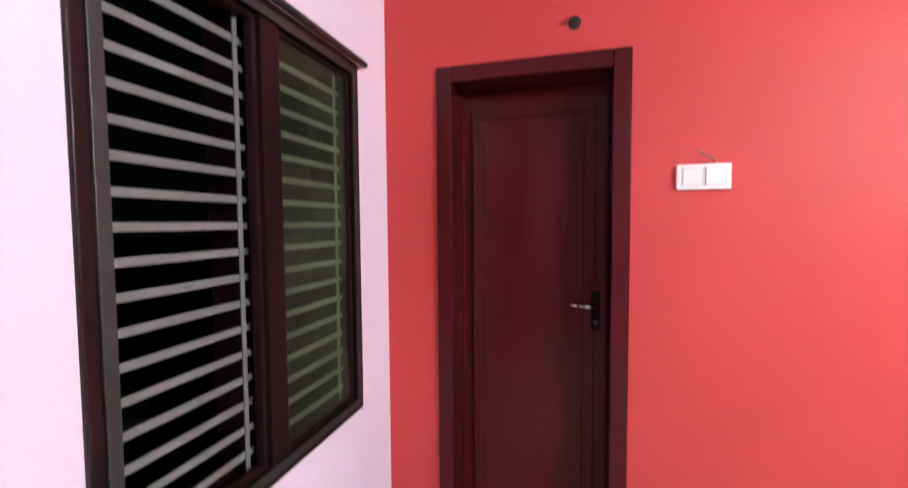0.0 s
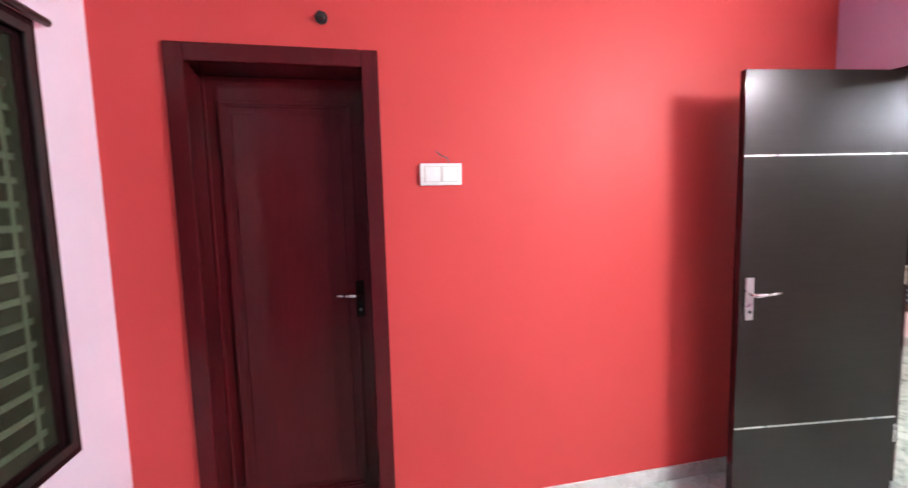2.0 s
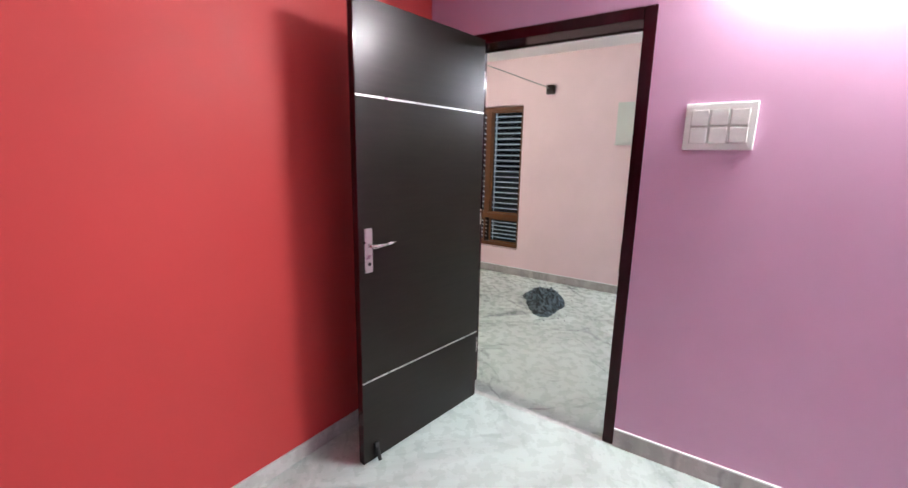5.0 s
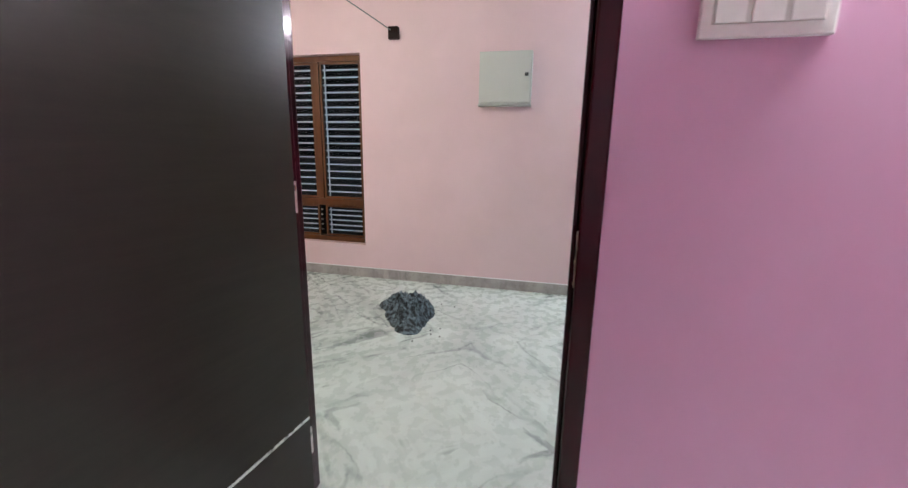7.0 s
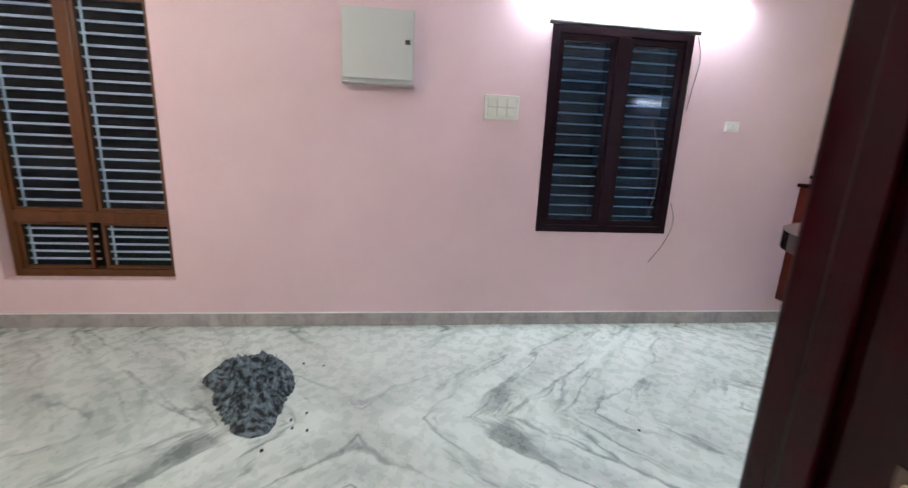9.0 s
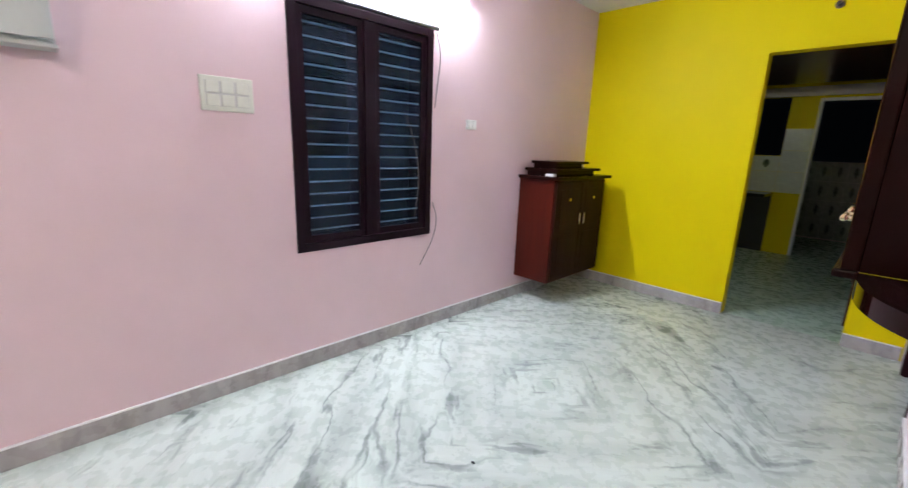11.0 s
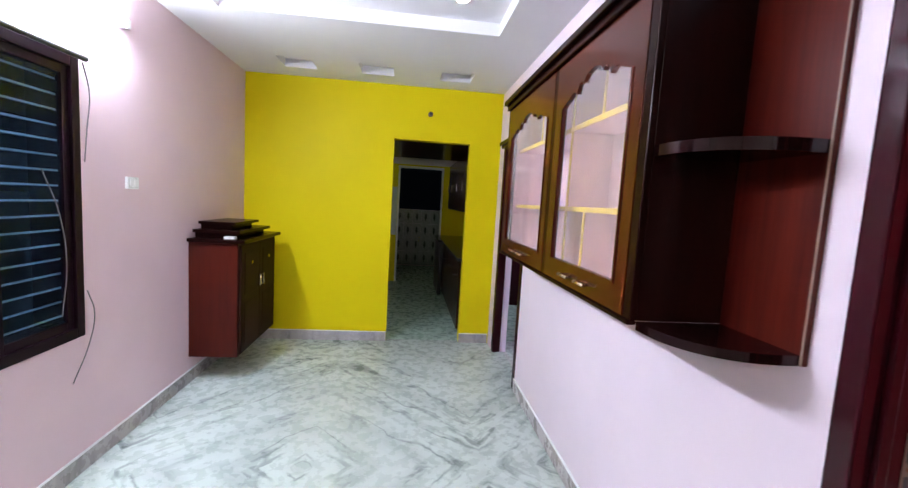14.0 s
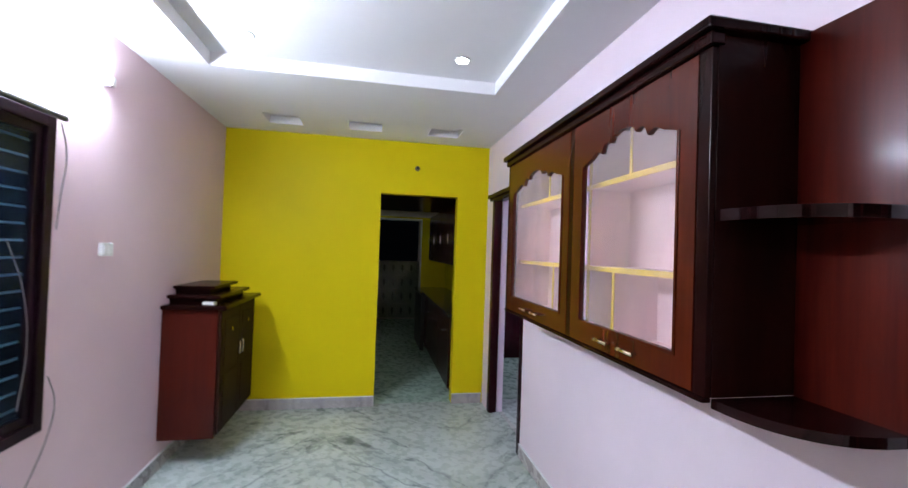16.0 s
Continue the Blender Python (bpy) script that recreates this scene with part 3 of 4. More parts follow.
# roll-down net housings above two of the windows
for ob, x, s, op in ((bwin, XWEST, 1, W1), (hwin, XEAST, -1, DW)):
    bm = bmesh.new()
    rod(bm, (x + s * 0.03, op[0] - 0.02, op[3] + 0.005), (x + s * 0.03, op[1] + 0.03, op[3] + 0.005), 0.013)
    part("net_rod", bm, M_BLACK, ob, "black rod along the top of the window", True)


# ---- lamps ----
def tube(name, x, sign, y0, y1, z, glow_m, label):
    t = thing(name, (x, (y0 + y1) / 2, z), label, "tube light")
    part("batten", boxes([(x, y0, z - 0.012, x + sign * 0.016, y1, z + 0.012)], 0.003), M_WHITE, t)
    bm = bmesh.new()
    rod(bm, (x + sign * 0.042, y0 + 0.02, z), (x + sign * 0.042, y1 - 0.02, z), 0.014, 10)
    part("tube", bm, glow_m, t, "glowing tube")
    for y in (y0, y1):
        part("end_cap", boxes([(x + sign * 0.0, y - 0.018, z - 0.024, x + sign * 0.06, y + 0.018, z + 0.024)], 0.006), M_WHITE, t)


tube("hall_tube_light", XEAST, -1, 0.17, 1.62, 2.375, M_TUBE_H, "lit white tube light on the pink wall above the dark window")
tube("hall_tube_light", XW1, 1, 3.7, 4.9, 2.375, M_TUBE_N, "lit tube light on the pale pink hall wall")
tube("room_tube_light", 1.7, 1, -2.8, -1.6, 2.3, M_TUBE_R, "lit tube light on the wall of the inner room")
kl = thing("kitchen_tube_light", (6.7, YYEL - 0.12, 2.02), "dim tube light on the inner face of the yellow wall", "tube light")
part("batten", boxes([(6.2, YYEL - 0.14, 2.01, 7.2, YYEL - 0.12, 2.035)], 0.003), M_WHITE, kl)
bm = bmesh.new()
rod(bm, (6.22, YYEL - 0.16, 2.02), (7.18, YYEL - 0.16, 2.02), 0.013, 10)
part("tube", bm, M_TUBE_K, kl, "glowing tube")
tube("bedroom_tube_light", XW0, -1, 0.48, 1.70, 2.37, M_TUBE_B, "lit white tube light on the mauve wall beside the door")


def downlight(x, y):
    z = H_HALL + TRAY_UP
    d = thing("downlight", (x, y, z), "small round white recessed downlight in the ceiling tray", "ceiling light", "downlights in the ceiling tray")
    bm = bmesh.new()
    rod(bm, (x, y, z - 0.006), (x, y, z), 0.05, 24)
    part("ring", bm, M_GAP, d)
    bm = bmesh.new()
    rod(bm, (x, y, z - 0.009), (x, y, z - 0.006), 0.038, 24)
    part("lens", bm, M_DOWN, d)


for y in (0.10, 1.4, 2.7):
    for x in (5.405, 6.65):
        downlight(x, y)


def holder(name, at, normal, label, metal=False):
    """A bulb holder without a bulb on a wall."""
    h = thing(name, at, label, "bulb holder")
    a, n = Vector(at), Vector(normal)
    bm = bmesh.new()
    rod(bm, a, a + n * 0.010, 0.026, 20)
    part("base", bm, M_WORN if metal else M_BLACK, h)
    bm = bmesh.new()
    rod(bm, a + n * 0.010, a + n * 0.04, 0.014, 16)
    part("socket", bm, M_BLACK, h)


holder("bulb_holder", (5.49, YYEL, 2.39), (0, 1, 0), "small empty bulb holder on the yellow wall", True)
holder("bulb_holder", (1.891, YRED, 2.329), (0, -1, 0), "small dark empty bulb holder on the red wall")


holder("bulb_holder", (XW0, 2.53, 2.48), (-1, 0, 0), "small dark empty bulb holder above the bedroom door")

# ---- switches and boxes ----
def switch_board(name, plane, at, sign, a, b, z0, z1, cols, rows, label, material=M_WHITE):
    def bx(s0, s1, za, zb, d0, d1, bev=0.0):
        r = (at + sign * d0, s0, za, at + sign * d1, s1, zb) if plane == "x" else (s0, at + sign * d0, za, s1, at + sign * d1, zb)
        return boxes([r], bev)
    s = thing(name, (at, (a + b) / 2, z0) if plane == "x" else ((a + b) / 2, at, z0), label, "switch")
    part("plate", bx(a, b, z0, z1, 0, 0.018, 0.004), material, s)
    part("insert", bx(a + (b - a) * 0.09, b - (b - a) * 0.09, z0 + (z1 - z0) * 0.14, z1 - (z1 - z0) * 0.14, 0.018, 0.020), M_GAP, s)
    a, b, z0, z1 = a + (b - a) * 0.08, b - (b - a) * 0.08, z0 + (z1 - z0) * 0.12, z1 - (z1 - z0) * 0.12
    w, h = (b - a) / cols, (z1 - z0) / rows
    for i in range(cols):
        for j in range(rows):
            y0, zz = a + w * i, z0 + h * j
            part("rocker", bx(y0 + w * 0.08, y0 + w * 0.92, zz + h * 0.07, zz + h * 0.93, 0.020, 0.0245, 0.0015), material, s)


switch_board("switch_board", "y", YRED, -1, 2.283, 2.473, 1.628, 1.726, 2, 1, "white two-gang switch plate on the red wall")
switch_board("switch_board", "x", XW0, -1, 1.583, 1.838, 1.530, 1.720, 3, 2, "white six-switch board on the mauve wall beside the door")
switch_board("switch_board", "x", XEAST, -1, 1.655, 1.89, 1.475, 1.632, 3, 2, "ivory switch board on the pink wall beside the window", M_IVORY)
switch_board("switch_board", "x", XEAST, -1, 0.035, 0.135, 1.475, 1.545, 2, 1, "small white socket plate on the pink wall")

db = thing("distribution_box", (XEAST, 2.58, 1.657), "closed grey enamelled electrical distribution box on the pink wall", "electrical box")
part("body", boxes([(XEAST - 0.10, 2.362, 1.657, XEAST, 2.795, 2.073)], 0.003), M_BOX, db)
part("door", prism(bmesh.new(), [(XEAST - 0.101, 2.785), (XEAST - 0.112, 2.785), (XEAST - 0.136, 2.372), (XEAST - 0.124, 2.372)], 2, 1.672, 2.060), M_BOX, db, "door standing slightly open")
# black strip added as the shade inside the door's open edge
part("gap_shade", boxes([(XEAST - 0.120, 2.374, 1.68, XEAST - 0.101, 2.380, 2.05)]), M_BLACK, db)
part("label_plate", boxes([(XEAST - 0.1175, 2.59, 2.030, XEAST - 0.115, 2.65, 2.038)]), M_GAP, db)
part("lock", boxes([(XEAST - 0.142, 2.385, 1.872, XEAST - 0.133, 2.415, 1.897)], 0.003), M_BLACK, db)
part("bottom_trim", boxes([(XEAST - 0.115, 2.357, 1.645, XEAST, 2.80, 1.6568)], 0.002), M_BOX, db)

# wire across the hall with its wooden block
line = thing("clothes_line", (XEAST, 3.58, 2.21), "thin wire tied to a small dark block on the pink wall", "clothes line")
part("block", boxes([(XEAST - 0.05, 3.535, 2.215, XEAST, 3.625, 2.315)], 0.004), M_DARK, line)
bm = bmesh.new()
rod(bm, (XEAST - 0.05, 3.60, 2.285), (XW1, 3.71, 2.32), 0.004, 8)
part("wire", bm, M_BAR, line)


def cable(name, pts, r, label, category="cable"):
    cu = bpy.data.curves.new(name, "CURVE")
    cu.dimensions, cu.bevel_depth, cu.bevel_resolution = "3D", r, 2
    sp = cu.splines.new("BEZIER")
    sp.bezier_points.add(len(pts) - 1)
    o = Vector(pts[0])
    for p, q in zip(sp.bezier_points, pts):
        p.co = Vector(q) - o
        p.handle_left_type = p.handle_right_type = "AUTO"
    cu.materials.append(M_CORD)
    ob = new(name, cu)
    ob.location = o
    return tagged(ob, label, category)


cable("hanging_cord", [(7.285, 0.455, 2.08), (7.282, 0.42, 1.95), (7.284, 0.44, 1.75), (7.283, 0.46, 1.6)], 0.003, "thin loose cord hanging from the window rod")
cable("hanging_cord", [(7.284, 0.462, 0.95), (7.275, 0.43, 0.83), (7.28, 0.46, 0.68), (7.285, 0.57, 0.50)], 0.003, "thin grey cord hanging down the pink wall below the window")
cable("hanging_cord", [(7.278, 0.72, 1.55), (7.272, 0.64, 1.35), (7.276, 0.60, 1.10), (7.28, 0.63, 0.86)], 0.0025, "grey cord hanging in front of the window bars")

cable("loose_wire", [(2.415, 3.212, 1.730), (2.40, 3.20, 1.750), (2.38, 3.215, 1.760), (2.36, 3.226, 1.780)], 0.0025, "short loose wire sticking out above the switch plate")

# ---- shrine cabinet ----
cab = thing("shrine_cabinet", (7.11, -1.0, 0.20), "dark red wooden wall cabinet with stepped top on the pink wall", "cabinet")
CX, CY0, CY1 = 6.925, -1.43, -0.575
part("body", boxes([(CX + 0.02, CY0, 0.205, XEAST, CY1, 1.10)], 0.003), M_CABIN, cab)
for y0, y1, hy in ((CY0 + 0.02, -1.006, -1.04), (-0.999, CY1 - 0.02, -0.965)):
    d = part("door", boxes([(CX, y0, 0.225, CX + 0.019, y1, 1.085)], 0.003), M_CARVED, cab, "dark carved cabinet door")
    part("panel", boxes([(CX - 0.006, y0 + 0.06, 0.29, CX, y1 - 0.06, 0.62), (CX - 0.006, y0 + 0.06, 0.68, CX, y1 - 0.06, 1.02)], 0.004), M_CARVED, d)
    bm = bmesh.new()
    rod(bm, (CX - 0.02, hy, 0.70), (CX - 0.02, hy, 0.80), 0.007)
    rod(bm, (CX, hy, 0.71), (CX - 0.02, hy, 0.71), 0.005)
    rod(bm, (CX, hy, 0.79), (CX - 0.02, hy, 0.79), 0.005)
    part("handle", bm, M_BRASS, d, "small brass handle", True)
    bm = bmesh.new()
    rod(bm, (CX - 0.012, (y0 + y1) / 2, 0.93), (CX, (y0 + y1) / 2, 0.93), 0.014)
    part("knob", bm, M_BRASS, d)
part("cornice", boxes([(CX - 0.04, CY0 - 0.03, 1.10, XEAST, CY1 + 0.03, 1.128)], 0.006), M_DARK, cab)
part("step", boxes([(CX + 0.07, CY0 + 0.12, 1.128, XEAST, CY1 - 0.10, 1.165), (CX + 0.03, CY0 + 0.07, 1.165, XEAST, CY1 - 0.06, 1.19)], 0.004), M_DARK, cab)
part("step", boxes([(CX + 0.14, CY0 + 0.22, 1.19, XEAST, CY1 - 0.19, 1.225), (CX + 0.10, CY0 + 0.17, 1.225, XEAST, CY1 - 0.15, 1.248)], 0.004), M_DARK, cab)
pk = thing("small_packet", (7.0, -0.62, 1.128), "small white packet lying on top of the red cabinet", "packet")
part("packet_body", boxes([(6.98, -0.645, 1.128, 7.06, -0.60, 1.148)], 0.004), M_WHITE, pk)

# ---- crockery cabinet ----
KX, KY0, KY1, KZ0, KZ1 = 5.014, -0.045, 1.660, 1.200, 2.165
kc = thing("crockery_cabinet", (4.88, 0.8, KZ0), "red-brown wall cabinet with glazed doors and yellow shelves on pink wall", "cabinet")
MIDY = 0.865
part("side", boxes([(XW1, KY0, KZ0, KX, KY0 + 0.02, KZ1)], 0.002), M_DARK, kc)
part("side", boxes([(XW1, KY1 - 0.02, KZ0, KX, KY1, KZ1)], 0.002), M_DARK, kc)
part("bottom", boxes([(XW1, KY0 + 0.02, KZ0, KX, KY1 - 0.02, KZ0 + 0.02)], 0.002), M_DARK, kc)
part("top", boxes([(XW1, KY0 + 0.02, KZ1 - 0.02, KX, KY1 - 0.02, KZ1)], 0.002), M_DARK, kc)
part("lining", boxes([(XW1, KY0 + 0.02, KZ0 + 0.02, XW1 + 0.006, KY1 - 0.02, KZ1 - 0.02), (XW1 + 0.006, KY0 + 0.02, KZ0 + 0.02, KX - 0.04, KY0 + 0.024, KZ1 - 0.02),
                      (XW1 + 0.006, KY1 - 0.024, KZ0 + 0.02, KX - 0.04, KY1 - 0.02, KZ1 - 0.02), (XW1 + 0.006, KY0 + 0.024, KZ0 + 0.02, KX - 0.04, KY1 - 0.024, KZ0 + 0.024)]), M_CPINK, kc, "pink painted lining")
for z in (1.50, 1.86):
    for y0, y1 in ((KY0 + 0.024, MIDY - 0.01), (MIDY + 0.01, KY1 - 0.024)):
        s = part("shelf", boxes([(XW1 + 0.006, y0, z, KX - 0.07, y1, z + 0.018)], 0.002), M_CPINK, kc)
        part("shelf_edge", boxes([(KX - 0.069, y0, z - 0.002, KX - 0.062, y1, z + 0.02)]), M_YSHELF, s, "yellow shelf edge")
for y in (MIDY,):
    dv = part("divider", boxes([(XW1 + 0.006, y - 0.008, KZ0 + 0.026, KX - 0.075, y + 0.008, 1.497), (XW1 + 0.006, y - 0.008, 1.5205, KX - 0.075, y + 0.008, 1.857), (XW1 + 0.006, y - 0.008, 1.8805, KX - 0.075, y + 0.008, KZ1 - 0.022)]), M_CPINK, kc)
    part("divider_edge", boxes([(KX - 0.074, y - 0.010, KZ0 + 0.026, KX - 0.070, y + 0.010, KZ1 - 0.022)]), M_YSHELF, dv, "yellow divider edge")
for y, za, zb in ((1.17, 1.8805, KZ1 - 0.022), (0.41, 1.8805, KZ1 - 0.022), (1.07, KZ0 + 0.026, 1.497), (0.49, KZ0 + 0.026, 1.497)):
    dv = part("divider", boxes([(XW1 + 0.006, y - 0.008, za, KX - 0.075, y + 0.008, zb)]), M_CPINK, kc)
    part("divider_edge", boxes([(KX - 0.074, y - 0.008, za, KX - 0.070, y + 0.008, zb)]), M_YSHELF, dv, "yellow divider edge")
# face frame
part("face_frame", boxes([(KX, KY0, KZ0, KX + 0.02, KY0 + 0.03, KZ1 - 0.035), (KX, KY1 - 0.045, KZ0, KX + 0.02, KY1, KZ1 - 0.035), (KX, MIDY - 0.02, KZ0, KX + 0.02, MIDY + 0.02, KZ1 - 0.035),
                          (KX, KY0, KZ0 - 0.012, KX + 0.028, KY1, KZ0)], 0.003), M_DARK, kc)
part("crown", boxes([(XW1, KY0 - 0.03, KZ1, KX + 0.055, KY1 + 0.03, KZ1 + 0.03), (KX - 0.01, KY0 - 0.015, KZ1 - 0.034, KX + 0.035, KY1 + 0.015, KZ1)], 0.006), M_DARK, kc, "dark moulded cornice")


def arch_height(f):
    """The scalloped top of a glazed door, f from 0 to 1 across it."""
    g = abs(2 * f - 1)
    if g < 0.25:
        return 0.070 + 0.016 * math.cos(g / 0.25 * math.pi / 2)
    if g < 0.50:
        return 0.046 + 0.016 * math.sin((g - 0.25) / 0.25 * math.pi)
    if g < 0.75:
        return 0.024 + 0.015 * math.sin((g - 0.50) / 0.25 * math.pi)
    return 0.022 * (1 - (g - 0.75) / 0.25) ** 0.8


def glazed_door(y0, y1, hy):
    x0, x1, z0, z1 = KX + 0.001, KX + 0.021, KZ0 + 0.004, KZ1 - 0.038
    g0, g1, gz, ga = y0 + 0.085, y1 - 0.075, z0 + 0.09, 1.938
    bm = bmesh.new()
    for za, zb in ((z0, gz), (gz, ga), (ga, z1)):
        box(bm, x0, y0, za, x1, g0, zb)
        box(bm, x0, g1, za, x1, y1, zb)
    box(bm, x0, g0, z0, x1, g1, gz)
    n = 36
    arch = [(g0 + (g1 - g0) * i / n, ga + arch_height(i / n)) for i in range(n + 1)]
    prism(bm, arch + [(g1, z1), (g0, z1)], 0, x0, x1)
    bmesh.ops.remove_doubles(bm, verts=bm.verts, dist=0.0003)
    bm.verts.index_update()
    twins = collections.defaultdict(list)
    for f in bm.faces:
        twins[frozenset(v.index for v in f.verts)].append(f)
    bmesh.ops.delete(bm, geom=[f for fs in twins.values() if len(fs) > 1 for f in fs], context="FACES_ONLY")
    d = part("door", bm, M_CAB, kc, "red-brown veneered door with a scalloped glass panel")
    part("pane", boxes([(x0 + 0.003, g0 - 0.004, gz - 0.004, x0 + 0.006, g1 + 0.004, ga + 0.12)]), M_GLASS, d).visible_shadow = False
    part("bead", boxes([(x1, g0 - 0.01, gz - 0.01, x1 + 0.004, g0, ga), (x1, g1, gz - 0.01, x1 + 0.004, g1 + 0.01, ga), (x1, g0, gz - 0.01, x1 + 0.004, g1, gz)], 0.001), M_CAB, d)
    for k in (-1, 1):
        c = (y0 + y1) / 2 + k * 0.08
        bm = bmesh.new()
        rod(bm, (x1 + 0.022, c - 0.045, z0 + 0.04), (x1 + 0.022, c + 0.045, z0 + 0.04), 0.006)
        rod(bm, (x1, c - 0.035, z0 + 0.04), (x1 + 0.022, c - 0.035, z0 + 0.04), 0.005)
        rod(bm, (x1, c + 0.035, z0 + 0.04), (x1 + 0.022, c + 0.035, z0 + 0.04), 0.005)
        part("handle", bm, M_BRASS, d, "small brass bar handle", True)


glazed_door(KY0 + 0.032, MIDY - 0.022, 0)
glazed_door(MIDY + 0.022, KY1 - 0.047, 0)

# open corner end with rounded shelves
ce = thing("corner_shelf", (4.8, 1.8, 1.19), "open dark wooden end shelf with rounded boards, beside the glazed cabinet", "shelf")
part("back_panel", boxes([(XW1, KY1 + 0.001, 1.175, XW1 + 0.016, 1.925, 2.19)], 0.002), M_BACK, ce, "red-brown back board")
RX, RYY = KX - XW1 - 0.016, 0.258


def rounded(z0, z1, name):
    bm = bmesh.new()
    out = [(XW1 + 0.017, KY1 + 0.001)]
    for i in range(49):
        t = math.pi / 2 * i / 48
        out.append((XW1 + 0.017 + RX * math.cos(t) ** 0.8, KY1 + 0.001 + RYY * math.sin(t) ** 0.8))
    prism(bm, out, 2, z0, z1)
    for f in bm.faces:
        f.smooth = len(f.verts) == 4
    for e in bm.edges:
        e.smooth = e.calc_face_angle(3.0) < 0.6
    part(name, bm, M_DARKG, ce, "rounded dark glossy board")


rounded(1.175, 1.200, "bottom_board")
rounded(1.665, 1.695, "shelf_board")
part("board_edge", boxes([(XW1 + 0.0162, 1.920, 1.175, XW1 + 0.018, 1.925, 2.19)]), M_WORN, ce, "pale worn board edge")

# ---- kitchen ----
kb = thing("kitchen_base_unit", (4.85, -3.1, 0), "dark red kitchen base cabinets under the counter", "cabinet")
part("body", boxes([(XW0, -4.90, 0.08, 5.06, -1.80, 0.86)]), M_KCAB, kb)
for i in range(3):
    y1 = -1.82 - i * 0.700
    d = part("door", boxes([(5.061, y1 - 0.685, 0.10, 5.08, y1, 0.85)], 0.003), M_KCAB, kb)
    bm = bmesh.new()
    rod(bm, (5.08, y1 - 0.32, 0.66), (5.105, y1 - 0.32, 0.66), 0.012)
    part("knob", bm, M_CHROME, d)
ke = thing("kitchen_corner_block", (4.86, -4.4, 0), "dark granite-clad block at the far end of the kitchen cabinets", "worktop")
part("body", boxes([(5.082, -4.92, 0.0, 5.14, -3.97, 0.858)], 0.004), M_BLACK, ke)
part("top_slab", boxes([(5.112, -4.94, 0.8605, 5.155, -3.955, 0.90)], 0.004), M_GRANITE, ke)
kt = tagged(part("kitchen_worktop", boxes([(XW0, -4.95, 0.86, 5.11, -1.79, 0.90)], 0.004), M_GRANITE), "black granite kitchen worktop", "worktop")
kw = thing("kitchen_wall_unit", (4.8, -3.1, 1.40), "dark red kitchen wall cabinets with small knobs", "cabinet")
part("body", boxes([(XW0, -4.2, 1.40, 5.00, -1.80, 2.10)]), M_KCAB, kw)
for i in range(4):
    y1 = -1.82 - i * 0.59
    d = part("door", boxes([(5.001, y1 - 0.575, 1.41, 5.02, y1, 2.09)], 0.003), M_KCAB, kw)
    bm = bmesh.new()
    rod(bm, (5.036, y1 - 0.50, 1.66), (5.036, y1 - 0.50, 1.76), 0.006)
    rod(bm, (5.02, y1 - 0.50, 1.67), (5.036, y1 - 0.50, 1.67), 0.005)
    rod(bm, (5.02, y1 - 0.50, 1.75), (5.036, y1 - 0.50, 1.75), 0.005)
    part("handle", bm, M_CHROME, d)
loft = thing("kitchen_loft", (6.0, -2.6, 2.12), "dark red storage loft over the kitchen entrance", "cabinet")
part("body", boxes([(XW0, -3.5, 2.12, XEAST, -1.78, 2.655)]), M_KCAB, loft)
uc = thing("kitchen_side_counter", (6.7, -4.7, 0), "counter with a dark open space beneath in the kitchen corner", "worktop")
part("slab", boxes([(6.17, KY, 0.82, XEAST, -4.45, 0.86)], 0.004), M_GRANITE, uc)
part("support", boxes([(6.95, KY, 0, 7.05, -4.5, 0.82)]), M_GRANITE, uc)
# black sheet added for the shade in the open space under the slab
part("under_counter_shade", boxes([(6.18, KY + 0.001, 0.0, 6.94, KY + 0.01, 0.82)]), M_BLACK, uc)
structure("lintel_band", boxes([(XW0, KY, 2.15, XEAST, KY + 0.05, 2.27)], 0.004), M_TRIM, "pale projecting band over the kitchen openings")
uf = thing("utility_door_frame", (5.46, KY, 0), "white painted frame round the dark utility doorway", "door frame")
part("jamb", boxes([(5.05, KY - 0.10, 0, 5.075, KY + 0.012, 2.12)], 0.003), M_WHITE, uf)
part("jamb", boxes([(5.835, KY - 0.10, 0, 5.865, KY + 0.012, 2.12)], 0.003), M_WHITE, uf)
part("head", boxes([(5.075, KY - 0.10, 2.085, 5.835, KY + 0.012, 2.12)], 0.003), M_WHITE, uf)

# tiles with a small leaf motif
tile_me, motif_me = None, None


def tile(x, z, y, w, h, owner, motif, material=M_TILE):
    t = part("tile", boxes([(x, y, z, x + w - 0.003, y + 0.008, z + h - 0.003)]), material, owner)
    if motif:
        bm = bmesh.new()
        cx, cz = x + w / 2, z + h / 2
        for s in (-1, 1):
            prism(bm, [(cx, cz - h * 0.3), (cx + s * w * 0.14, cz - h * 0.05), (cx + s * w * 0.10, cz + h * 0.18), (cx, cz + h * 0.3)][::s], 1, y + 0.0082, y + 0.0095)
        part("motif", bm, M_MOTIF, t)


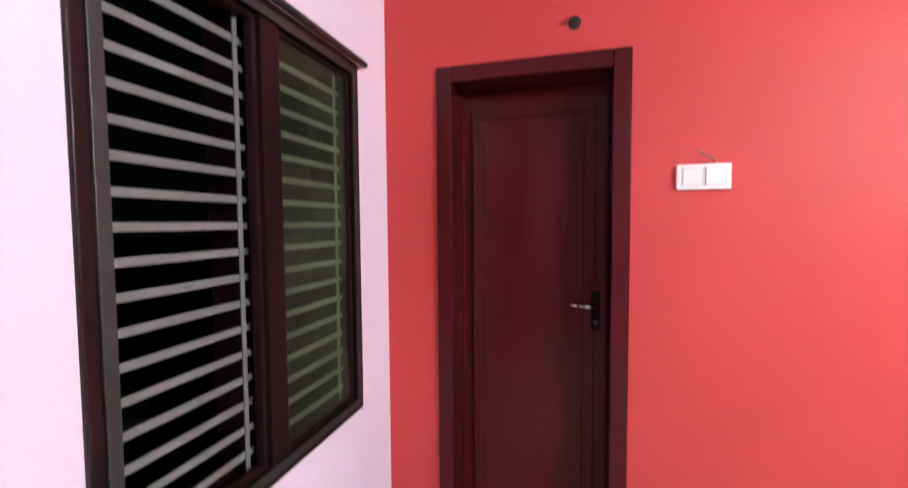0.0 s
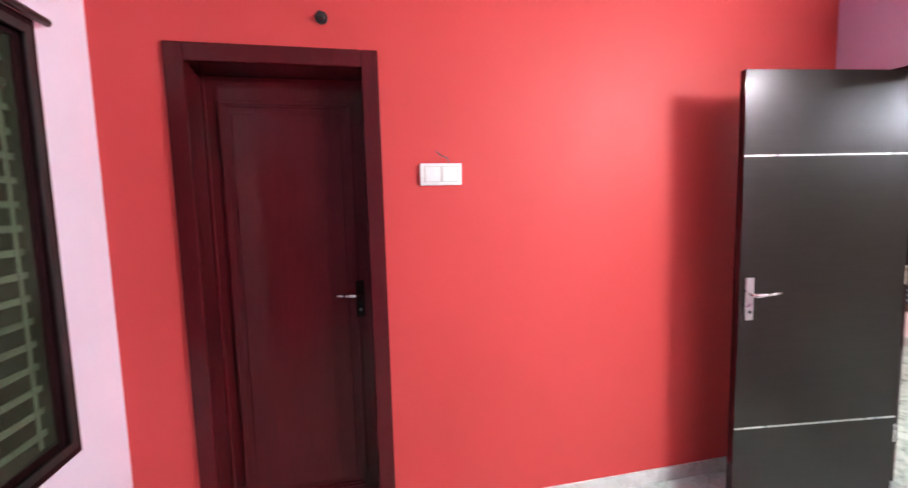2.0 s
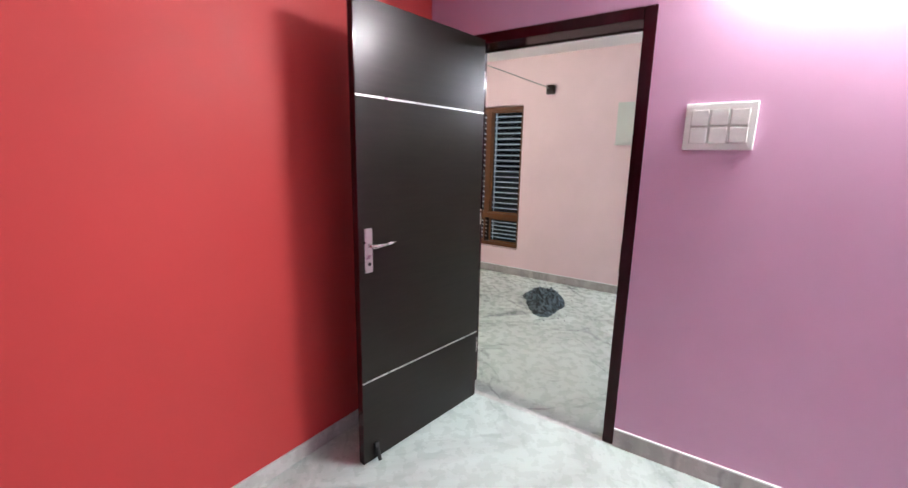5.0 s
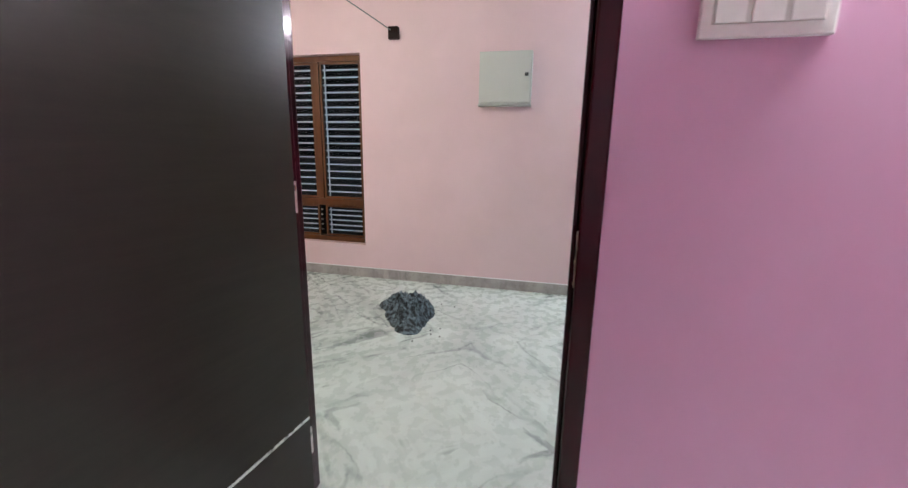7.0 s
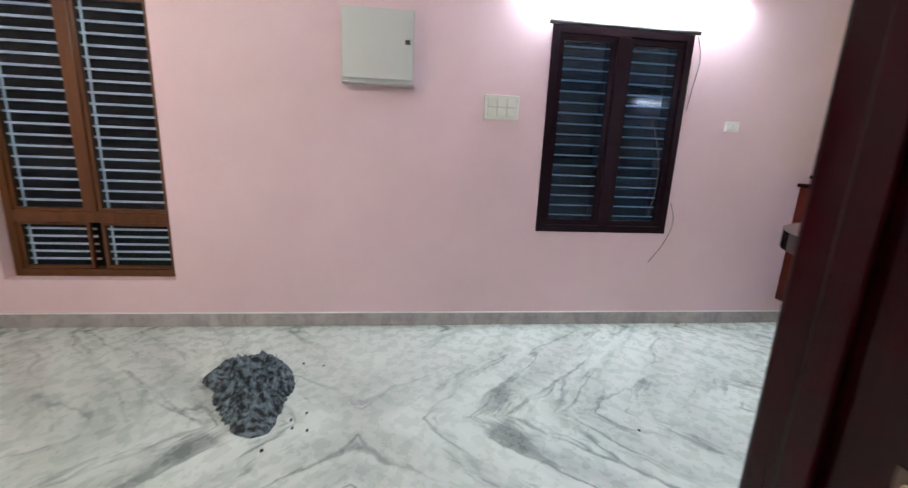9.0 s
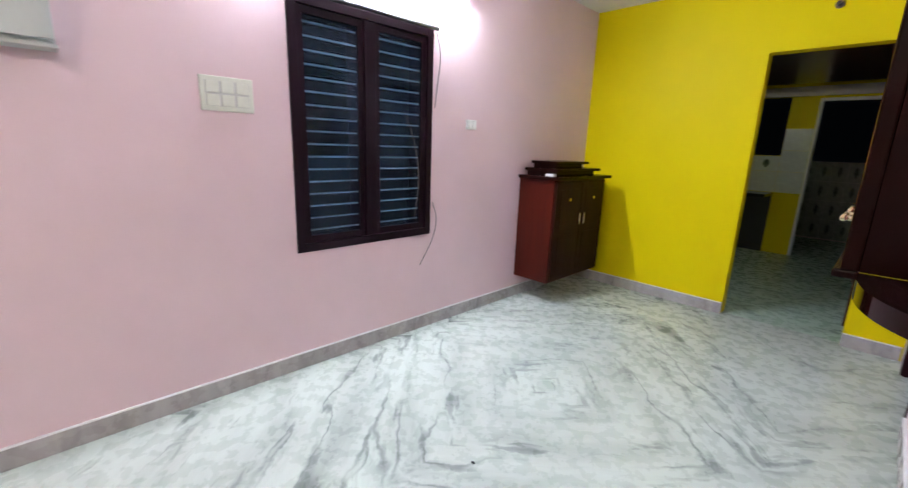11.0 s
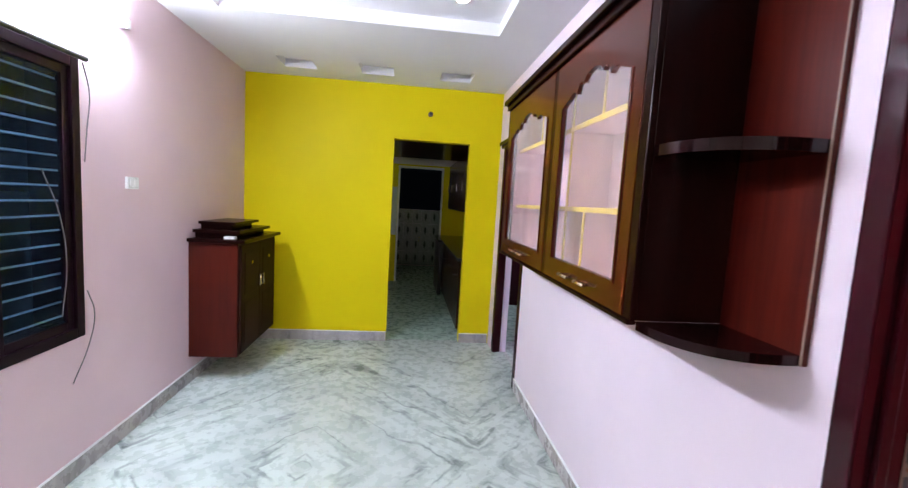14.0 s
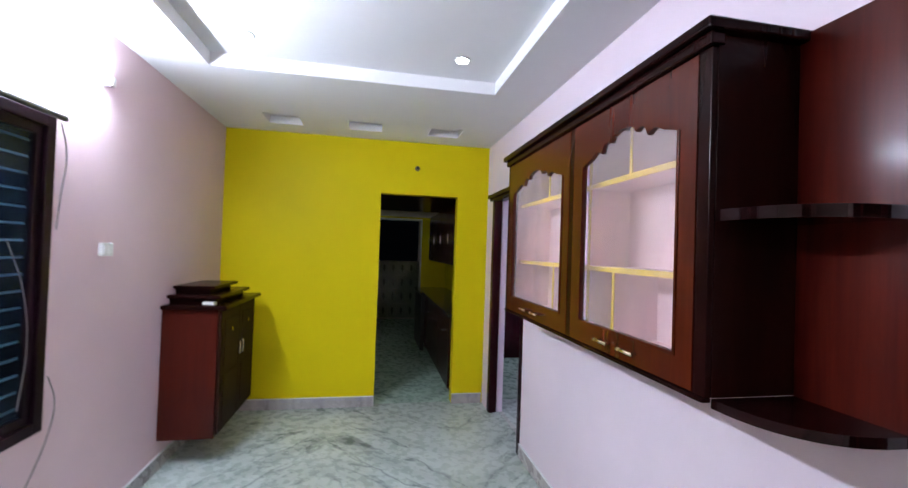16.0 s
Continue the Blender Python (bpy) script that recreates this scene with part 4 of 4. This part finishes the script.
backsplash = thing("kitchen_backsplash", (6.2, KY, 0.87), "white wall tiles with dark leaf motifs under the kitchen window", "tiles")
for i in range(4):
    for j in range(3):
        x, z = 5.87 + i * 0.30, 0.865 + j * 0.29
        if x + 0.3 > 6.17 and z + 0.2 > 1.37:
            continue
        hgt = 0.29 if x < 6.1 else min(0.29, 1.365 - z)
        if hgt > 0.05:
            tile(x, z, KY + 0.001, 0.30, hgt, backsplash, i > 0 and j == 1)
# these tiles use the darkened copy, with the room's shade painted in
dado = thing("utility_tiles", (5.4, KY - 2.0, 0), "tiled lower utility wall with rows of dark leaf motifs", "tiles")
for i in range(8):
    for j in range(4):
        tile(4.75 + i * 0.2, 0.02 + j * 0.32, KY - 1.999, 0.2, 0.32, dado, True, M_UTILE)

# ---- bedroom wardrobe ----
wr = thing("wardrobe", (1.2, 0.1, 0), "dark maroon wooden wardrobe with a pink open niche above its doors", "wardrobe")
WX, WY0, WY1 = 1.40, -0.419, 1.0
part("body", boxes([(XWEST, WY0, 0.0, WX - 0.02, WY1, 1.55)], 0.003), M_FRAME, wr)
for i in range(3):
    y0 = WY0 + 0.01 + i * 0.468
    d = part("door", boxes([(WX - 0.019, y0, 0.08, WX, y0 + 0.455, 0.72)], 0.003), M_DOOR, wr)
    bm = bmesh.new()
    rod(bm, (WX, y0 + 0.40, 0.5), (WX + 0.025, y0 + 0.40, 0.5), 0.012)
    part("knob", bm, M_BRASS, d)
    d = part("door", boxes([(WX - 0.019, y0, 0.76, WX, y0 + 0.455, 1.52)], 0.003), M_DOOR, wr)
    bm = bmesh.new()
    rod(bm, (WX + 0.02, y0 + 0.40, 0.86), (WX + 0.02, y0 + 0.40, 0.98), 0.007)
    part("handle", bm, M_BRASS, d)
part("niche_back", boxes([(XWEST, WY0, 1.551, XWEST + 0.01, WY1, 2.60)]), M_MAUVE, wr, "pink niche back")
part("shelf", boxes([(XWEST + 0.011, WY0, 2.05, WX, WY1, 2.08)], 0.003), M_FRAME, wr)
part("side", boxes([(XWEST, WY1 - 0.02, 1.551, WX, WY1, 2.045)], 0.003), M_FRAME, wr)


# ---- cloth on the floor ----
def cloth():
    bm = bmesh.new()
    rings, seg = 26, 90
    cx, cy = 6.43, 3.13
    grid = []
    for i in range(rings + 1):
        row = []
        f = i / rings
        for j in range(seg):
            a = 2 * math.pi * j / seg
            deg = math.degrees(a) % 360
            base = float(np.interp(deg, [0, 11, 29, 51, 67, 76, 110, 154, 181, 192, 209, 220, 258, 318, 350, 360], [0.37, 0.43, 0.41, 0.43, 0.38, 0.25, 0.19, 0.20, 0.31, 0.34, 0.31, 0.20, 0.14, 0.19, 0.32, 0.37]))
            base += 0.03 * noise.noise(Vector((math.cos(a) * 5, math.sin(a) * 5, 8.0))) + 0.02 * noise.noise(Vector((math.cos(a) * 14, math.sin(a) * 14, 2.0)))
            r = base * f
            x, y = r * math.cos(a), r * math.sin(a)
            n1 = noise.noise(Vector((x * 19 + y * 13 + 1.5, y * 5 - x * 5, 0.0)))
            n2 = noise.noise(Vector((x * 40 + y * 26, y * 12 - x * 12, 5.0)))
            fold = (1 - abs(n1)) ** 2 + 0.45 * (1 - abs(n2)) ** 2
            h = (0.002 + 0.085 * fold ** 1.6) * (1 - f ** 4) + 0.012 * (1 - f)
            row.append(bm.verts.new((cx + x, cy + y, 0.002 + h)))
        grid.append(row)
    for i in range(1, rings):
        for j in range(seg):
            k = (j + 1) % seg
            bm.faces.new((grid[i][j], grid[i + 1][j], grid[i + 1][k], grid[i][k]))
    c = bm.verts.new((cx, cy, 0.045))
    for j in range(seg):
        bm.faces.new((c, grid[1][j], grid[1][(j + 1) % seg]))
    for v in grid[0]:
        bm.verts.remove(v)
    under = [bm.verts.new((v.co.x, v.co.y, 0.0005)) for v in grid[rings]]
    for j in range(seg):
        k = (j + 1) % seg
        bm.faces.new((grid[rings][j], under[j], under[k], grid[rings][k]))
    bm.faces.new(under[::-1])
    bmesh.ops.recalc_face_normals(bm, faces=bm.faces)
    tagged(part("crumpled_cloth", bm, M_CLOTH, None, "", True), "crumpled dark blue-grey cloth lying on the marble floor", "cloth")


cloth()


for i, (x, y) in enumerate([(6.22, 2.92), (6.27, 2.86), (6.16, 2.90), (6.75, 2.98), (6.72, 2.86), (6.14, 2.83), (6.02, 2.99), (6.053, 1.27), (5.2, 1.6)]):
    bm = bmesh.new()
    bmesh.ops.create_icosphere(bm, subdivisions=1, radius=0.009, matrix=Matrix.Translation((x, y, 0.004)) @ Matrix.Diagonal((1.3, 0.8, 0.5, 1)))
    tagged(part("floor_crumb", bm, M_CLOTH), "tiny dark bit of dirt lying on the marble floor", "dirt", "crumbs on the floor")

JY = BD[0] + 0.055
sp = thing("strike_plate", (4.612, JY, 0.94), "worn brass strike plate with screws let into the maroon door frame", "door hardware")
part("plate", boxes([(4.600, JY, 0.935, 4.624, JY + 0.0022, 1.085)], 0.001), M_WORN, sp)
for z0, z1 in ((0.960, 0.990), (1.020, 1.055)):
    part("slot", boxes([(4.605, JY + 0.0022, z0, 4.619, JY + 0.0030, z1)]), M_BLACK, sp)
for z in (0.945, 1.005, 1.073):
    bm = bmesh.new()
    rod(bm, (4.612, JY + 0.0022, z), (4.612, JY + 0.0045, z), 0.0045, 10)
    part("screw", bm, M_BRASS, sp, "small brass screw head")

tap = thing("wall_tap", (5.4, KY - 2.0, 0.55), "small chrome tap on the tiled utility wall", "tap")
bm = bmesh.new()
rod(bm, (5.40, KY - 1.99, 0.62), (5.40, KY - 1.88, 0.62), 0.014)
rod(bm, (5.40, KY - 1.89, 0.63), (5.40, KY - 1.89, 0.54), 0.012)
rod(bm, (5.36, KY - 1.94, 0.66), (5.44, KY - 1.94, 0.66), 0.010)
part("spout", bm, M_CHROME, tap, smooth=True)
